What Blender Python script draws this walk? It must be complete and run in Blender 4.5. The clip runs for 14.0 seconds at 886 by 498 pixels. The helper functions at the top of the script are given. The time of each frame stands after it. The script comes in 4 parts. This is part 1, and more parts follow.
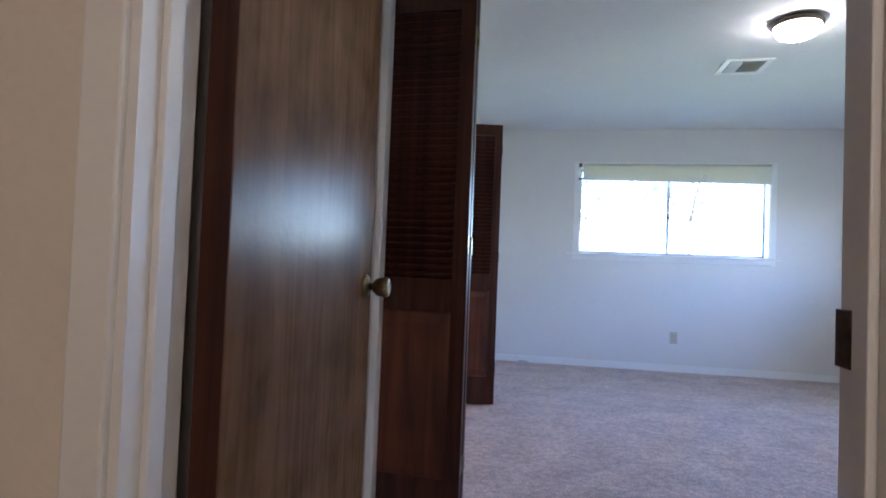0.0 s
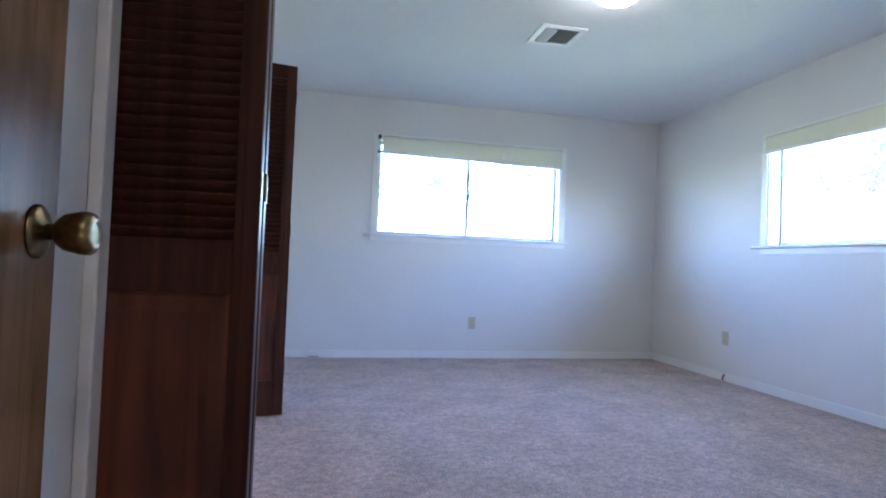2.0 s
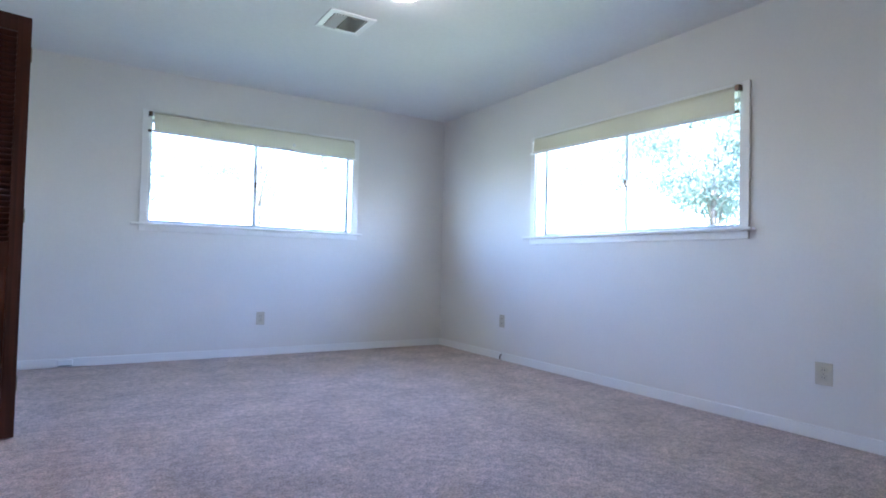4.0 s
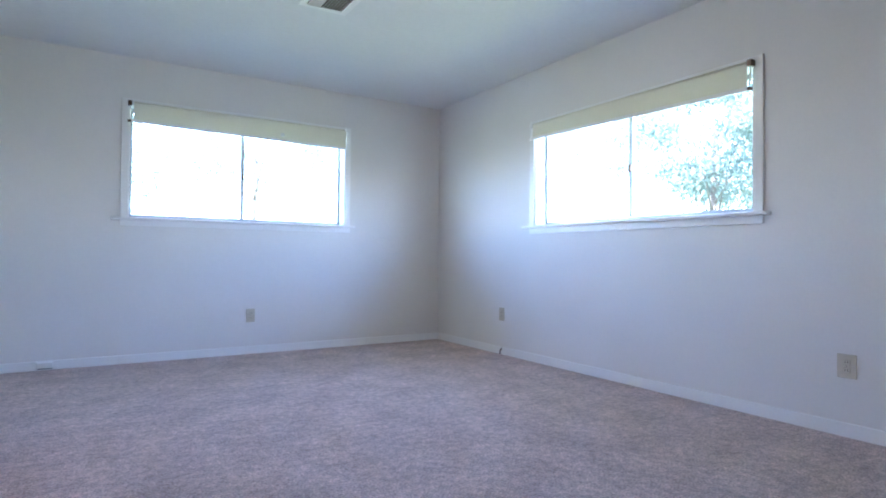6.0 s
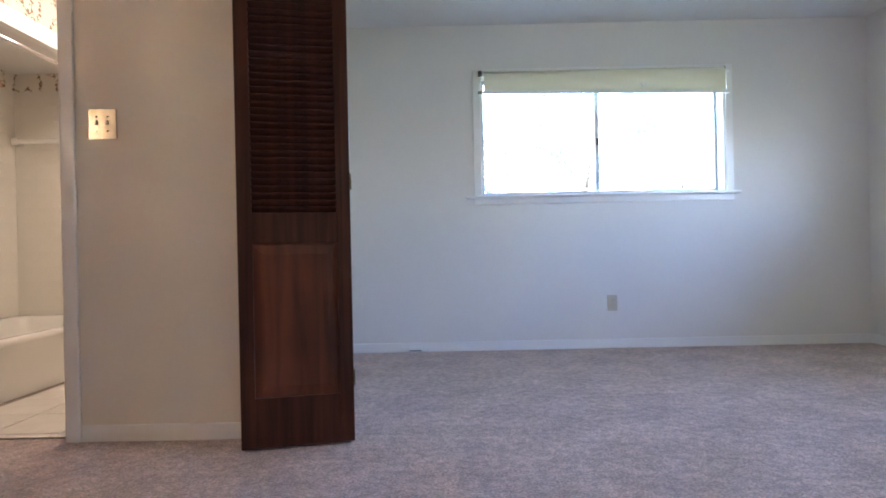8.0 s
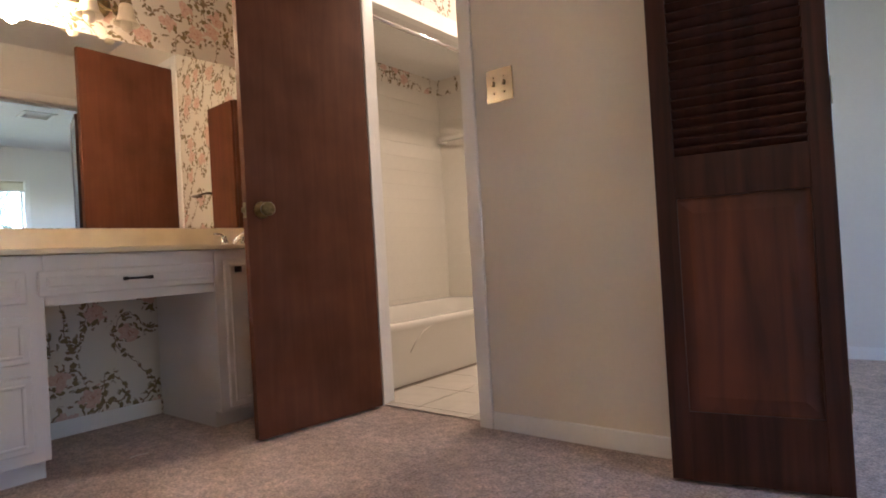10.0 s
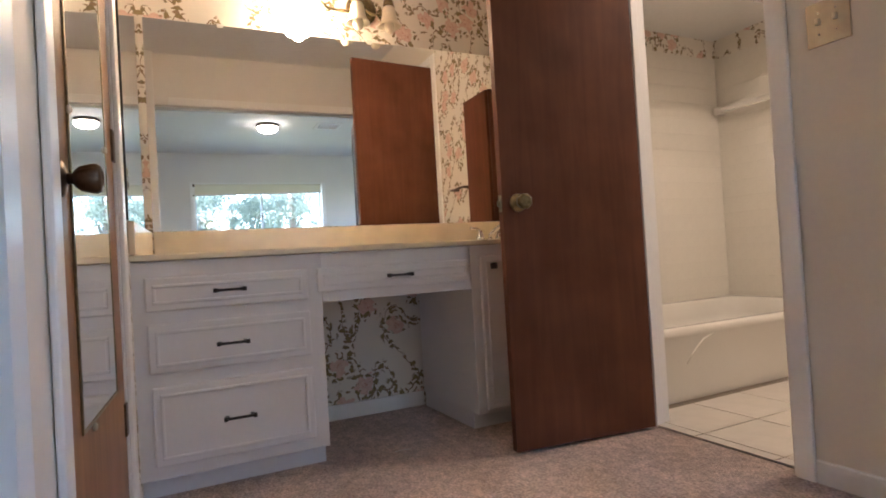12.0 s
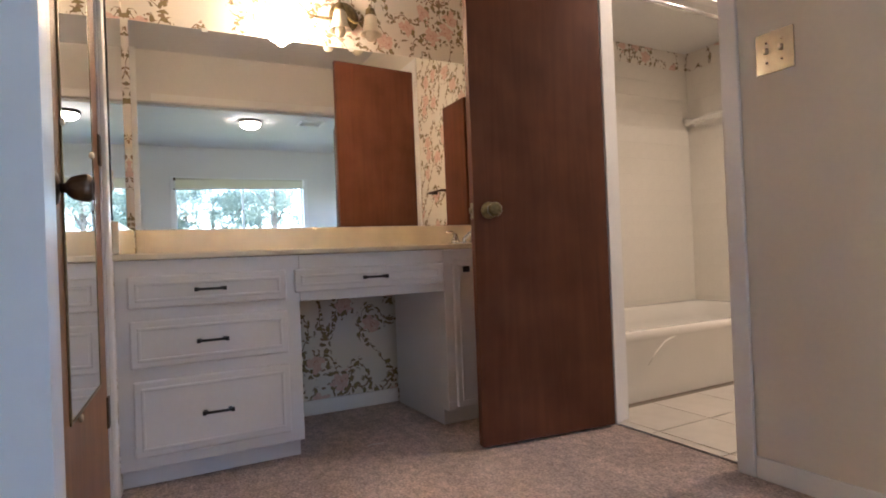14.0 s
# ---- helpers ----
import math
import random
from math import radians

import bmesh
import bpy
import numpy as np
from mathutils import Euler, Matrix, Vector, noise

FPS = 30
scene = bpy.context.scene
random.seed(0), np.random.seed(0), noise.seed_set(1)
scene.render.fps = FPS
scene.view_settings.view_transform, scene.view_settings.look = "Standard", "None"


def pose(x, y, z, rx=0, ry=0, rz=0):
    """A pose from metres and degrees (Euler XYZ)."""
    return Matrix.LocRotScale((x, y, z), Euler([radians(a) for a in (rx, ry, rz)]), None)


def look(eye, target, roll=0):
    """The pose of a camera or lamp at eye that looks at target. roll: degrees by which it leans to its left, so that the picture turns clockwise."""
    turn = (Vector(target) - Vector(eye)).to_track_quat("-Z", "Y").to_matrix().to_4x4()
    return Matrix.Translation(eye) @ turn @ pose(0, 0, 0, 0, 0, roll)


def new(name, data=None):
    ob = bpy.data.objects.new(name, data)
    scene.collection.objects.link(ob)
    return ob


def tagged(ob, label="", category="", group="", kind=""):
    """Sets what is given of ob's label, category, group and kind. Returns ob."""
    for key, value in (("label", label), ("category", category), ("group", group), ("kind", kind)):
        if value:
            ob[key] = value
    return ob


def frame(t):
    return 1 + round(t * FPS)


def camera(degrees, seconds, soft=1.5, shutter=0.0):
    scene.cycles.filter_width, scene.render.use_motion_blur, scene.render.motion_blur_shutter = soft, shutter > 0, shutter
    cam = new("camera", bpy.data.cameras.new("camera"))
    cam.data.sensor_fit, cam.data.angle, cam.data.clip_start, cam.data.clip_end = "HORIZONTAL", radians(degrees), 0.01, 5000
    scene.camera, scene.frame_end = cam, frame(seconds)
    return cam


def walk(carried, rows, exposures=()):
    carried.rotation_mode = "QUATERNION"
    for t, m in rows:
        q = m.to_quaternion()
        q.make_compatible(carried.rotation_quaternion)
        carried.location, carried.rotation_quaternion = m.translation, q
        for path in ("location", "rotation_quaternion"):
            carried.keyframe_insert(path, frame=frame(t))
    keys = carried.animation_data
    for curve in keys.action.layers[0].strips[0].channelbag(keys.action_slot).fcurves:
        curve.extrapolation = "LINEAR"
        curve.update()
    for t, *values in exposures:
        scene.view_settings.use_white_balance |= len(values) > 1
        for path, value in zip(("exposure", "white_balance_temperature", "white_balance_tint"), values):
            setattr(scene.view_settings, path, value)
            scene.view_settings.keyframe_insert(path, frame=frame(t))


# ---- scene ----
cam = camera(75.7, 14.0, soft=1.8)
PATH = [
    (0, (0.494, 0.274, 0.974), (0.145, 2.242, 1.032), 2.2),
    (0.5, (0.472, 0.572, 0.943), (0.243, 2.558, 0.998), 2.0),
    (1, (0.444, 0.786, 0.933), (0.374, 2.784, 0.98), 2.1),
    (1.5, (0.404, 0.916, 0.904), (0.627, 2.903, 0.958), 2.3),
    (2, (0.368, 0.97, 0.888), (0.777, 2.927, 0.944), 2.2),
    (2.5, (0.348, 0.992, 0.891), (0.949, 2.899, 0.943), 2.0),
    (3, (0.386, 0.987, 0.889), (1.126, 2.844, 0.938), 1.9),
    (3.5, (0.399, 0.998, 0.882), (1.292, 2.787, 0.933), 1.7),
    (3.7, (0.421, 0.994, 0.87), (1.378, 2.75, 0.926), 1.6),
    (4.75, (0.478, 1.003, 0.861), (1.663, 2.614, 0.907), 1.1),
    (5.8, (0.541, 1.099, 0.863), (1.673, 2.747, 0.898), 0.7),
    (6, (0.567, 1.162, 0.859), (1.626, 2.858, 0.89), 0.5),
    (6.5, (0.632, 1.358, 0.845), (1.445, 3.186, 0.864), 0.2),
    (7, (0.647, 1.58, 0.848), (1.213, 3.498, 0.854), -0.2),
    (7.5, (0.616, 1.823, 0.81), (0.883, 3.805, 0.81), -0.7),
    (8, (0.552, 2.048, 0.772), (0.545, 4.048, 0.77), -1.2),
    (8.5, (0.507, 2.274, 0.712), (0.119, 4.236, 0.713), -2.3),
    (9, (0.428, 2.414, 0.685), (-0.257, 4.293, 0.689), -2.8),
    (9.2, (0.408, 2.46, 0.681), (-0.392, 4.292, 0.692), -3.0),
    (10.25, (0.242, 2.594, 0.690), (-1.137, 4.042, 0.712), -3.4),
    (11.3, (0.086, 2.683, 0.71), (-1.635, 3.7, 0.744), -3.7),
    (11.5, (0.074, 2.695, 0.715), (-1.675, 3.665, 0.747), -3.7),
    (12, (0.059, 2.712, 0.724), (-1.729, 3.607, 0.753), -3.4),
    (12.5, (0.053, 2.712, 0.73), (-1.747, 3.583, 0.756), -3.2),
    (13, (0.06, 2.717, 0.734), (-1.745, 3.577, 0.755), -2.9),
    (13.5, (0.102, 2.72, 0.739), (-1.7, 3.588, 0.757), -2.6),
    (14, (0.165, 2.697, 0.749), (-1.596, 3.647, 0.764), -2.3),
]
walk(cam, [(t, look(eye, target, roll)) for t, eye, target, roll in PATH], [(0, 4.85, 4960, 18), (2, 4.88, 4890, 18), (3.7, 4.91, 4980, 18), (6, 4.95, 5030, 18), (7.5, 4.90, 5300, 18), (9, 4.76, 5640, 19), (11.3, 4.71, 5600, 18), (14, 4.69, 5440, 18)])

# ---- world and light ----
world = bpy.data.worlds.new("sky")
scene.world = world
world.use_nodes = True
wn = world.node_tree.nodes
sky = wn.new("ShaderNodeTexSky")
sky.sky_type = "NISHITA"
sky.sun_disc = False
sky.sun_elevation = radians(52)
sky.sun_rotation = radians(200)
world.node_tree.links.new(sky.outputs[0], wn["Background"].inputs[0])
wn["Background"].inputs[1].default_value = 0.15
sun_data = bpy.data.lights.new("sun", "SUN")
sun_data.energy, sun_data.angle, sun_data.color = 4.2, radians(0.5), (1.0, 0.95, 0.86)
sun = new("sun", sun_data)
sun.matrix_world = look((-6, -14, 20), (0, 0, 0))

# ---- plan, in metres ----
BX0, BX1, BY0, BY1, H = -0.17, 3.735, 0.99, 6.325, 2.44
T = 0.12
OY0, OY1, OZ = 2.340, 4.413, 2.035          # opening to the dressing alcove
AX, AYR = -2.555, 4.413          # alcove: back wall, bathroom wall
DX0, DX1, DZ = 0.008, 0.828, 2.035        # entry doorway
W1 = (0.838, 2.665, 1.165, 2.050)           # north window opening
W2 = (2.945, 4.79, 1.137, 1.950)           # east window opening
QX0, QX1 = -1.625, -1.040                  # bathroom doorway
TUBX, TILEX, TZ = -1.790, -2.665, 2.010   # tub apron, tile wall, top of the tiles


# ---- materials ----
def mat(name, colour, rough=0.6, metal=0.0, grain=0.0, grain_scale=(60, 60, 60), blotch=0.0, blotch_scale=2.0, bump=0.0, bump_scale=200, spec=0.5, dark=None, warp=0.0):
    m = bpy.data.materials.new(name)
    m.use_nodes = True
    nt = m.node_tree
    b = nt.nodes["Principled BSDF"]
    b.inputs["Roughness"].default_value = rough
    b.inputs["Metallic"].default_value = metal
    b.inputs["Specular IOR Level"].default_value = spec
    tc = nt.nodes.new("ShaderNodeTexCoord")
    c2 = dark or tuple(c * (1 - grain) for c in colour)
    mp = nt.nodes.new("ShaderNodeMapping")
    mp.inputs["Scale"].default_value = grain_scale
    nt.links.new(tc.outputs["Object"], mp.inputs[0])
    n1 = nt.nodes.new("ShaderNodeTexNoise")
    n1.inputs["Scale"].default_value = 1.0
    n1.inputs["Detail"].default_value = 5
    n1.inputs["Distortion"].default_value = warp
    nt.links.new(mp.outputs[0], n1.inputs[0])
    ramp = nt.nodes.new("ShaderNodeValToRGB")
    ramp.color_ramp.elements[0].position, ramp.color_ramp.elements[1].position = 0.35, 0.65
    ramp.color_ramp.elements[0].color = (*c2, 1)
    ramp.color_ramp.elements[1].color = (*colour, 1)
    nt.links.new(n1.outputs[0], ramp.inputs[0])
    n2 = nt.nodes.new("ShaderNodeTexNoise")
    n2.inputs["Scale"].default_value = blotch_scale
    n2.inputs["Detail"].default_value = 3
    nt.links.new(tc.outputs["Object"], n2.inputs[0])
    hsv = nt.nodes.new("ShaderNodeHueSaturation")
    rng = nt.nodes.new("ShaderNodeMapRange")
    rng.inputs[1].default_value, rng.inputs[2].default_value = 0.3, 0.7
    rng.inputs[3].default_value, rng.inputs[4].default_value = 1 - blotch, 1 + blotch * 0.5
    nt.links.new(n2.outputs[0], rng.inputs[0])
    nt.links.new(rng.outputs[0], hsv.inputs["Value"])
    nt.links.new(ramp.outputs[0], hsv.inputs["Color"])
    nt.links.new(hsv.outputs[0], b.inputs["Base Color"])
    if bump:
        n3 = nt.nodes.new("ShaderNodeTexNoise")
        n3.inputs["Scale"].default_value = bump_scale
        n3.inputs["Detail"].default_value = 3
        nt.links.new(tc.outputs["Object"], n3.inputs[0])
        bp = nt.nodes.new("ShaderNodeBump")
        bp.inputs["Strength"].default_value = bump
        bp.inputs["Distance"].default_value = 0.004
        nt.links.new(n3.outputs[0], bp.inputs["Height"])
        nt.links.new(bp.outputs[0], b.inputs["Normal"])
    return m


def emitter(name, colour, strength):
    m = bpy.data.materials.new(name)
    m.use_nodes = True
    b = m.node_tree.nodes["Principled BSDF"]
    b.inputs["Base Color"].default_value = (0.9, 0.9, 0.88, 1)
    b.inputs["Emission Color"].default_value = (*colour, 1)
    b.inputs["Emission Strength"].default_value = strength
    return m


M_WALL = mat("wall_paint", (0.80, 0.77, 0.73), 0.55, grain=0.02, blotch=0.03, blotch_scale=1.3, bump=0.12, bump_scale=90)
# wall_paint again, with the lamps' warm cast put into its cream colour
M_WARM_CREAM = mat("lamp_warmed_cream", (0.80, 0.735, 0.635), 0.55, grain=0.02, blotch=0.04, blotch_scale=1.3, bump=0.12, bump_scale=90)
M_CEIL = mat("ceiling_paint", (0.80, 0.79, 0.77), 0.8, grain=0.03, grain_scale=(40, 40, 40), blotch=0.02, bump=0.25, bump_scale=120)
M_TRIM = mat("trim_paint", (0.88, 0.865, 0.84), 0.3, grain=0.02, blotch=0.03, bump=0.05, bump_scale=40)
M_WOOD = mat("stained_wood", (0.074, 0.022, 0.011), 0.42, dark=(0.034, 0.010, 0.0055), grain_scale=(40, 40, 1.6), blotch=0.25, blotch_scale=3, bump=0.1, bump_scale=120, warp=0.5, spec=0.3)
M_PANELWOOD = mat("panel_wood", (0.155, 0.043, 0.019), 0.42, dark=(0.070, 0.022, 0.011), grain_scale=(18, 18, 0.9), blotch=0.25, blotch_scale=4, bump=0.08, bump_scale=120, warp=0.8, spec=0.35)
M_DOOR = mat("door_veneer", (0.200, 0.102, 0.045), 0.27, dark=(0.138, 0.069, 0.030), grain_scale=(28, 28, 2.2), blotch=0.38, blotch_scale=6, bump=0.12, bump_scale=60, warp=1.2, spec=0.035)
M_BATHDOOR = mat("dark_veneer", (0.146, 0.054, 0.028), 0.44, dark=(0.122, 0.045, 0.0235), grain_scale=(24, 24, 1.6), blotch=0.24, blotch_scale=5, bump=0.04, bump_scale=150, warp=1.1, spec=0.15)
M_CLOSET = mat("light_veneer", (0.300, 0.150, 0.066), 0.38, dark=(0.225, 0.108, 0.048), grain_scale=(26, 26, 1.8), blotch=0.25, blotch_scale=5, bump=0.06, bump_scale=90, warp=1.1, spec=0.2)
M_SWITCH = mat("pale_brass", (0.62, 0.54, 0.40), 0.16, 0.35, grain=0.05, blotch=0.06, blotch_scale=30)
M_BRASS = mat("aged_brass", (0.30, 0.235, 0.125), 0.32, 1.0, grain=0.35, blotch=0.3, blotch_scale=30)
M_BRONZE = mat("bronze", (0.16, 0.12, 0.09), 0.35, 1.0, grain=0.3, blotch=0.2, blotch_scale=40)
M_BLACK = mat("black_iron", (0.012, 0.011, 0.011), 0.4, 0.0, grain=0.2)
M_CHROME = mat("chrome", (0.75, 0.75, 0.76), 0.12, 1.0, grain=0.05)
M_ALU = mat("aluminium", (0.58, 0.61, 0.63), 0.4, 0.4, grain=0.1, blotch=0.1)
M_PLATE = mat("ivory_plastic", (0.62, 0.56, 0.44), 0.12, grain=0.03)
M_SLOT = mat("slot", (0.05, 0.045, 0.04), 0.6)
M_DUCT = mat("duct", (0.16, 0.12, 0.09), 0.7, grain=0.2)
M_COUNTER = mat("cultured_marble", (0.80, 0.70, 0.51), 0.18, grain=0.10, grain_scale=(9, 9, 9), blotch=0.1, blotch_scale=5)
M_CAB = mat("cabinet_paint", (0.78, 0.76, 0.75), 0.35, grain=0.02, blotch=0.04, bump=0.06, bump_scale=50)
M_TUB = mat("porcelain", (0.80, 0.78, 0.73), 0.12, grain=0.01)
M_TILE = mat("wall_tile", (0.80, 0.77, 0.70), 0.15, grain=0.03, blotch=0.02, bump=0.03, bump_scale=8)
M_FTILE = mat("floor_tile", (0.74, 0.70, 0.64), 0.2, grain=0.05, grain_scale=(14, 14, 14), blotch=0.05, bump=0.05, bump_scale=15)
M_GROUT = mat("grout", (0.20, 0.165, 0.13), 0.8, grain=0.2)
M_WGROUT = mat("wall_grout", (0.74, 0.71, 0.64), 0.5, grain=0.05)
M_SHADE = mat("shade_fabric", (0.82, 0.78, 0.66), 0.7, grain=0.03, bump=0.1, bump_scale=300)
M_GRASS = mat("lawn", (0.11, 0.13, 0.06), 0.9, dark=(0.06, 0.08, 0.035), grain_scale=(3, 3, 3), blotch=0.2)
M_LEAF = mat("leaf", (0.105, 0.125, 0.105), 0.8, dark=(0.075, 0.098, 0.080), grain_scale=(1.5, 1.5, 1.5), blotch=0.15, spec=0.03)
M_BARK = mat("bark", (0.14, 0.11, 0.09), 0.9, dark=(0.06, 0.05, 0.04), grain_scale=(12, 12, 3), bump=0.5, bump_scale=20)
M_LAMP = emitter("lamp_glass", (1.0, 0.84, 0.62), 2.0)
M_BULB = emitter("lit_bulb_glass", (1.0, 0.70, 0.38), 7.8)
M_BATHLAMP = emitter("bath_lamp_glass", (1.0, 0.76, 0.50), 3.9)
M_HALLFILL = emitter("hall_fill_glass", (1.0, 0.76, 0.48), 2.7)
M_CLIP = mat("clear_clip", (0.62, 0.62, 0.58), 0.12, grain=0.03)
M_FROST = mat("frosted_glass", (0.80, 0.72, 0.58), 0.35, grain=0.03)


def carpet_material():
    m = mat("carpet", (0.76, 0.62, 0.555), 0.95, dark=(0.44, 0.32, 0.275), grain_scale=(120, 120, 120), blotch=0.20, blotch_scale=4.2, spec=0.05)
    nt = m.node_tree
    b = nt.nodes["Principled BSDF"]
    tc = nt.nodes.new("ShaderNodeTexCoord")
    n = nt.nodes.new("ShaderNodeTexNoise")
    n.inputs["Scale"].default_value = 150
    n.inputs["Detail"].default_value = 4
    n.inputs["Roughness"].default_value = 0.7
    bp = nt.nodes.new("ShaderNodeBump")
    bp.inputs["Strength"].default_value = 1.0
    bp.inputs["Distance"].default_value = 0.008
    nt.links.new(tc.outputs["Object"], n.inputs[0])
    nt.links.new(n.outputs[0], bp.inputs["Height"])
    nt.links.new(bp.outputs[0], b.inputs["Normal"])
    b.inputs["Sheen Weight"].default_value = 0.2
    # single tufts, each of its own tone, over loose clumps
    vo = nt.nodes.new("ShaderNodeTexVoronoi")
    vo.inputs["Scale"].default_value = 130
    nt.links.new(tc.outputs["Object"], vo.inputs[0])
    sc = nt.nodes.new("ShaderNodeSeparateColor")
    nt.links.new(vo.outputs["Color"], sc.inputs[0])
    tone = nt.nodes.new("ShaderNodeMapRange")
    tone.inputs[3].default_value, tone.inputs[4].default_value = 0.83, 1.14
    nt.links.new(sc.outputs[0], tone.inputs[0])
    cl = nt.nodes.new("ShaderNodeTexNoise")
    cl.inputs["Scale"].default_value, cl.inputs["Detail"].default_value = 26, 4
    nt.links.new(tc.outputs["Object"], cl.inputs[0])
    lump = nt.nodes.new("ShaderNodeMapRange")
    lump.inputs[1].default_value, lump.inputs[2].default_value = 0.36, 0.64
    lump.inputs[3].default_value, lump.inputs[4].default_value = 0.82, 1.14
    nt.links.new(cl.outputs[0], lump.inputs[0])
    pr = nt.nodes.new("ShaderNodeMath")
    pr.operation = "MULTIPLY"
    nt.links.new(tone.outputs[0], pr.inputs[0])
    nt.links.new(lump.outputs[0], pr.inputs[1])
    hv = nt.nodes.new("ShaderNodeHueSaturation")
    nt.links.new(b.inputs["Base Color"].links[0].from_socket, hv.inputs["Color"])
    nt.links.new(pr.outputs[0], hv.inputs["Value"])
    nt.links.new(hv.outputs[0], b.inputs["Base Color"])
    return m


def wallpaper_material():
    m = bpy.data.materials.new("floral_wallpaper")
    m.use_nodes = True
    nt = m.node_tree
    L, N = nt.links.new, nt.nodes.new
    b = nt.nodes["Principled BSDF"]
    b.inputs["Roughness"].default_value = 0.5
    tc = N("ShaderNodeTexCoord")

    def step(sock, a, z):
        r = N("ShaderNodeMapRange")
        r.interpolation_type = "SMOOTHSTEP"
        r.inputs[1].default_value, r.inputs[2].default_value = a, z
        L(sock, r.inputs[0])
        return r.outputs[0]

    def mul(a, c):
        k = N("ShaderNodeMath")
        k.operation = "MULTIPLY"
        L(a, k.inputs[0])
        L(c, k.inputs[1])
        return k.outputs[0]

    def mix(fac, a, col):
        k = N("ShaderNodeMixRGB")
        L(fac, k.inputs[0])
        L(a, k.inputs[1])
        k.inputs[2].default_value = (*col, 1)
        return k.outputs[0]

    def math2(op, a, c):
        k = N("ShaderNodeMath")
        k.operation = op
        for i, q in enumerate((a, c)):
            if isinstance(q, (int, float)):
                k.inputs[i].default_value = q
            else:
                L(q, k.inputs[i])
        return k.outputs[0]

    # flat coordinates on the wall: along it and up
    sp = N("ShaderNodeSeparateXYZ")
    L(tc.outputs["Object"], sp.inputs[0])
    cb = N("ShaderNodeCombineXYZ")
    L(math2("ADD", sp.outputs[0], sp.outputs[1]), cb.inputs[0])
    L(sp.outputs[2], cb.inputs[1])
    warp = N("ShaderNodeTexNoise")
    warp.noise_dimensions = "2D"
    warp.inputs["Scale"].default_value = 30
    L(cb.outputs[0], warp.inputs[0])
    vm = N("ShaderNodeVectorMath")
    vm.operation = "MULTIPLY_ADD"
    vm.inputs[1].default_value = (0.022, 0.022, 0.0)
    L(warp.outputs["Color"], vm.inputs[0])
    L(cb.outputs[0], vm.inputs[2])
    p = vm.outputs[0]

    def cells(scale, rand=1.0):
        v = N("ShaderNodeTexVoronoi")
        v.voronoi_dimensions = "2D"
        v.inputs["Scale"].default_value, v.inputs["Randomness"].default_value = scale, rand
        L(p, v.inputs[0])
        return v

    def noise(scale, detail=3.0):
        n = N("ShaderNodeTexNoise")
        n.noise_dimensions = "2D"
        n.inputs["Scale"].default_value, n.inputs["Detail"].default_value = scale, detail
        L(cb.outputs[0], n.inputs[0])
        return n.outputs[0]

    def leaves(c, scale, length, width, keep, where, col):
        v = cells(scale)
        sub = N("ShaderNodeVectorMath")
        sub.operation = "SUBTRACT"
        L(p, sub.inputs[0])
        L(v.outputs["Position"], sub.inputs[1])
        hue = N("ShaderNodeSeparateColor")
        L(v.outputs["Color"], hue.inputs[0])
        rot = N("ShaderNodeVectorRotate")
        rot.rotation_type = "Z_AXIS"
        L(sub.outputs[0], rot.inputs["Vector"])
        L(math2("MULTIPLY", hue.outputs[0], 6.28), rot.inputs["Angle"])
        q = N("ShaderNodeSeparateXYZ")
        L(rot.outputs[0], q.inputs[0])
        u = math2("POWER", math2("ABSOLUTE", math2("DIVIDE", q.outputs[0], length), 0), 1.7)
        f = math2("ADD", u, math2("ABSOLUTE", math2("DIVIDE", q.outputs[1], width), 0))
        on = math2("LESS_THAN", hue.outputs[1], keep)
        return mix(mul(mul(step(f, 1.06, 0.92), on), where), c, col)

    base = N("ShaderNodeRGB")
    base.outputs[0].default_value = (0.76, 0.715, 0.635, 1)
    # climbing stems: thin contour lines of a stretched noise
    mp = N("ShaderNodeMapping")
    mp.inputs["Scale"].default_value = (7.5, 4.5, 1.0)
    L(p, mp.inputs[0])
    st = N("ShaderNodeTexNoise")
    st.noise_dimensions = "2D"
    st.inputs["Scale"].default_value, st.inputs["Detail"].default_value = 1.0, 0.0
    L(mp.outputs[0], st.inputs[0])
    ab = math2("ABSOLUTE", math2("SUBTRACT", st.outputs[0], 0.5), 0)
    c = mix(step(ab, 0.013, 0.007), base.outputs[0], (0.25, 0.17, 0.10))
    fl = cells(7.4, 1.0)
    fh = N("ShaderNodeSeparateColor")
    L(fl.outputs["Color"], fh.inputs[0])
    has = math2("LESS_THAN", fh.outputs[0], 0.50)
    near = math2("MAXIMUM", step(ab, 0.10, 0.06), mul(step(fl.outputs["Distance"], 0.62, 0.50), has))
    c = leaves(c, 42, 0.0125, 0.0055, 0.50, near, (0.28, 0.19, 0.105))
    c = leaves(c, 33, 0.0165, 0.0072, 0.48, near, (0.19, 0.145, 0.065))
    c = leaves(c, 27, 0.020, 0.0105, 0.34, near, (0.235, 0.18, 0.075))
    # roses with lobed rims and darker folds between the petals
    edge = math2("ADD", fl.outputs["Distance"], math2("MULTIPLY", math2("SUBTRACT", noise(34), 0.5), 0.55))
    c = mix(mul(step(edge, 0.305, 0.275), has), c, (0.66, 0.45, 0.37))
    pet = cells(62)
    c = mix(mul(mul(step(edge, 0.27, 0.22), has), step(pet.outputs["Distance"], 0.55, 0.25)), c, (0.72, 0.53, 0.45))
    c = mix(mul(mul(step(edge, 0.12, 0.06), has), step(noise(90), 0.5, 0.58)), c, (0.55, 0.29, 0.22))
    L(c, b.inputs["Base Color"])
    return m


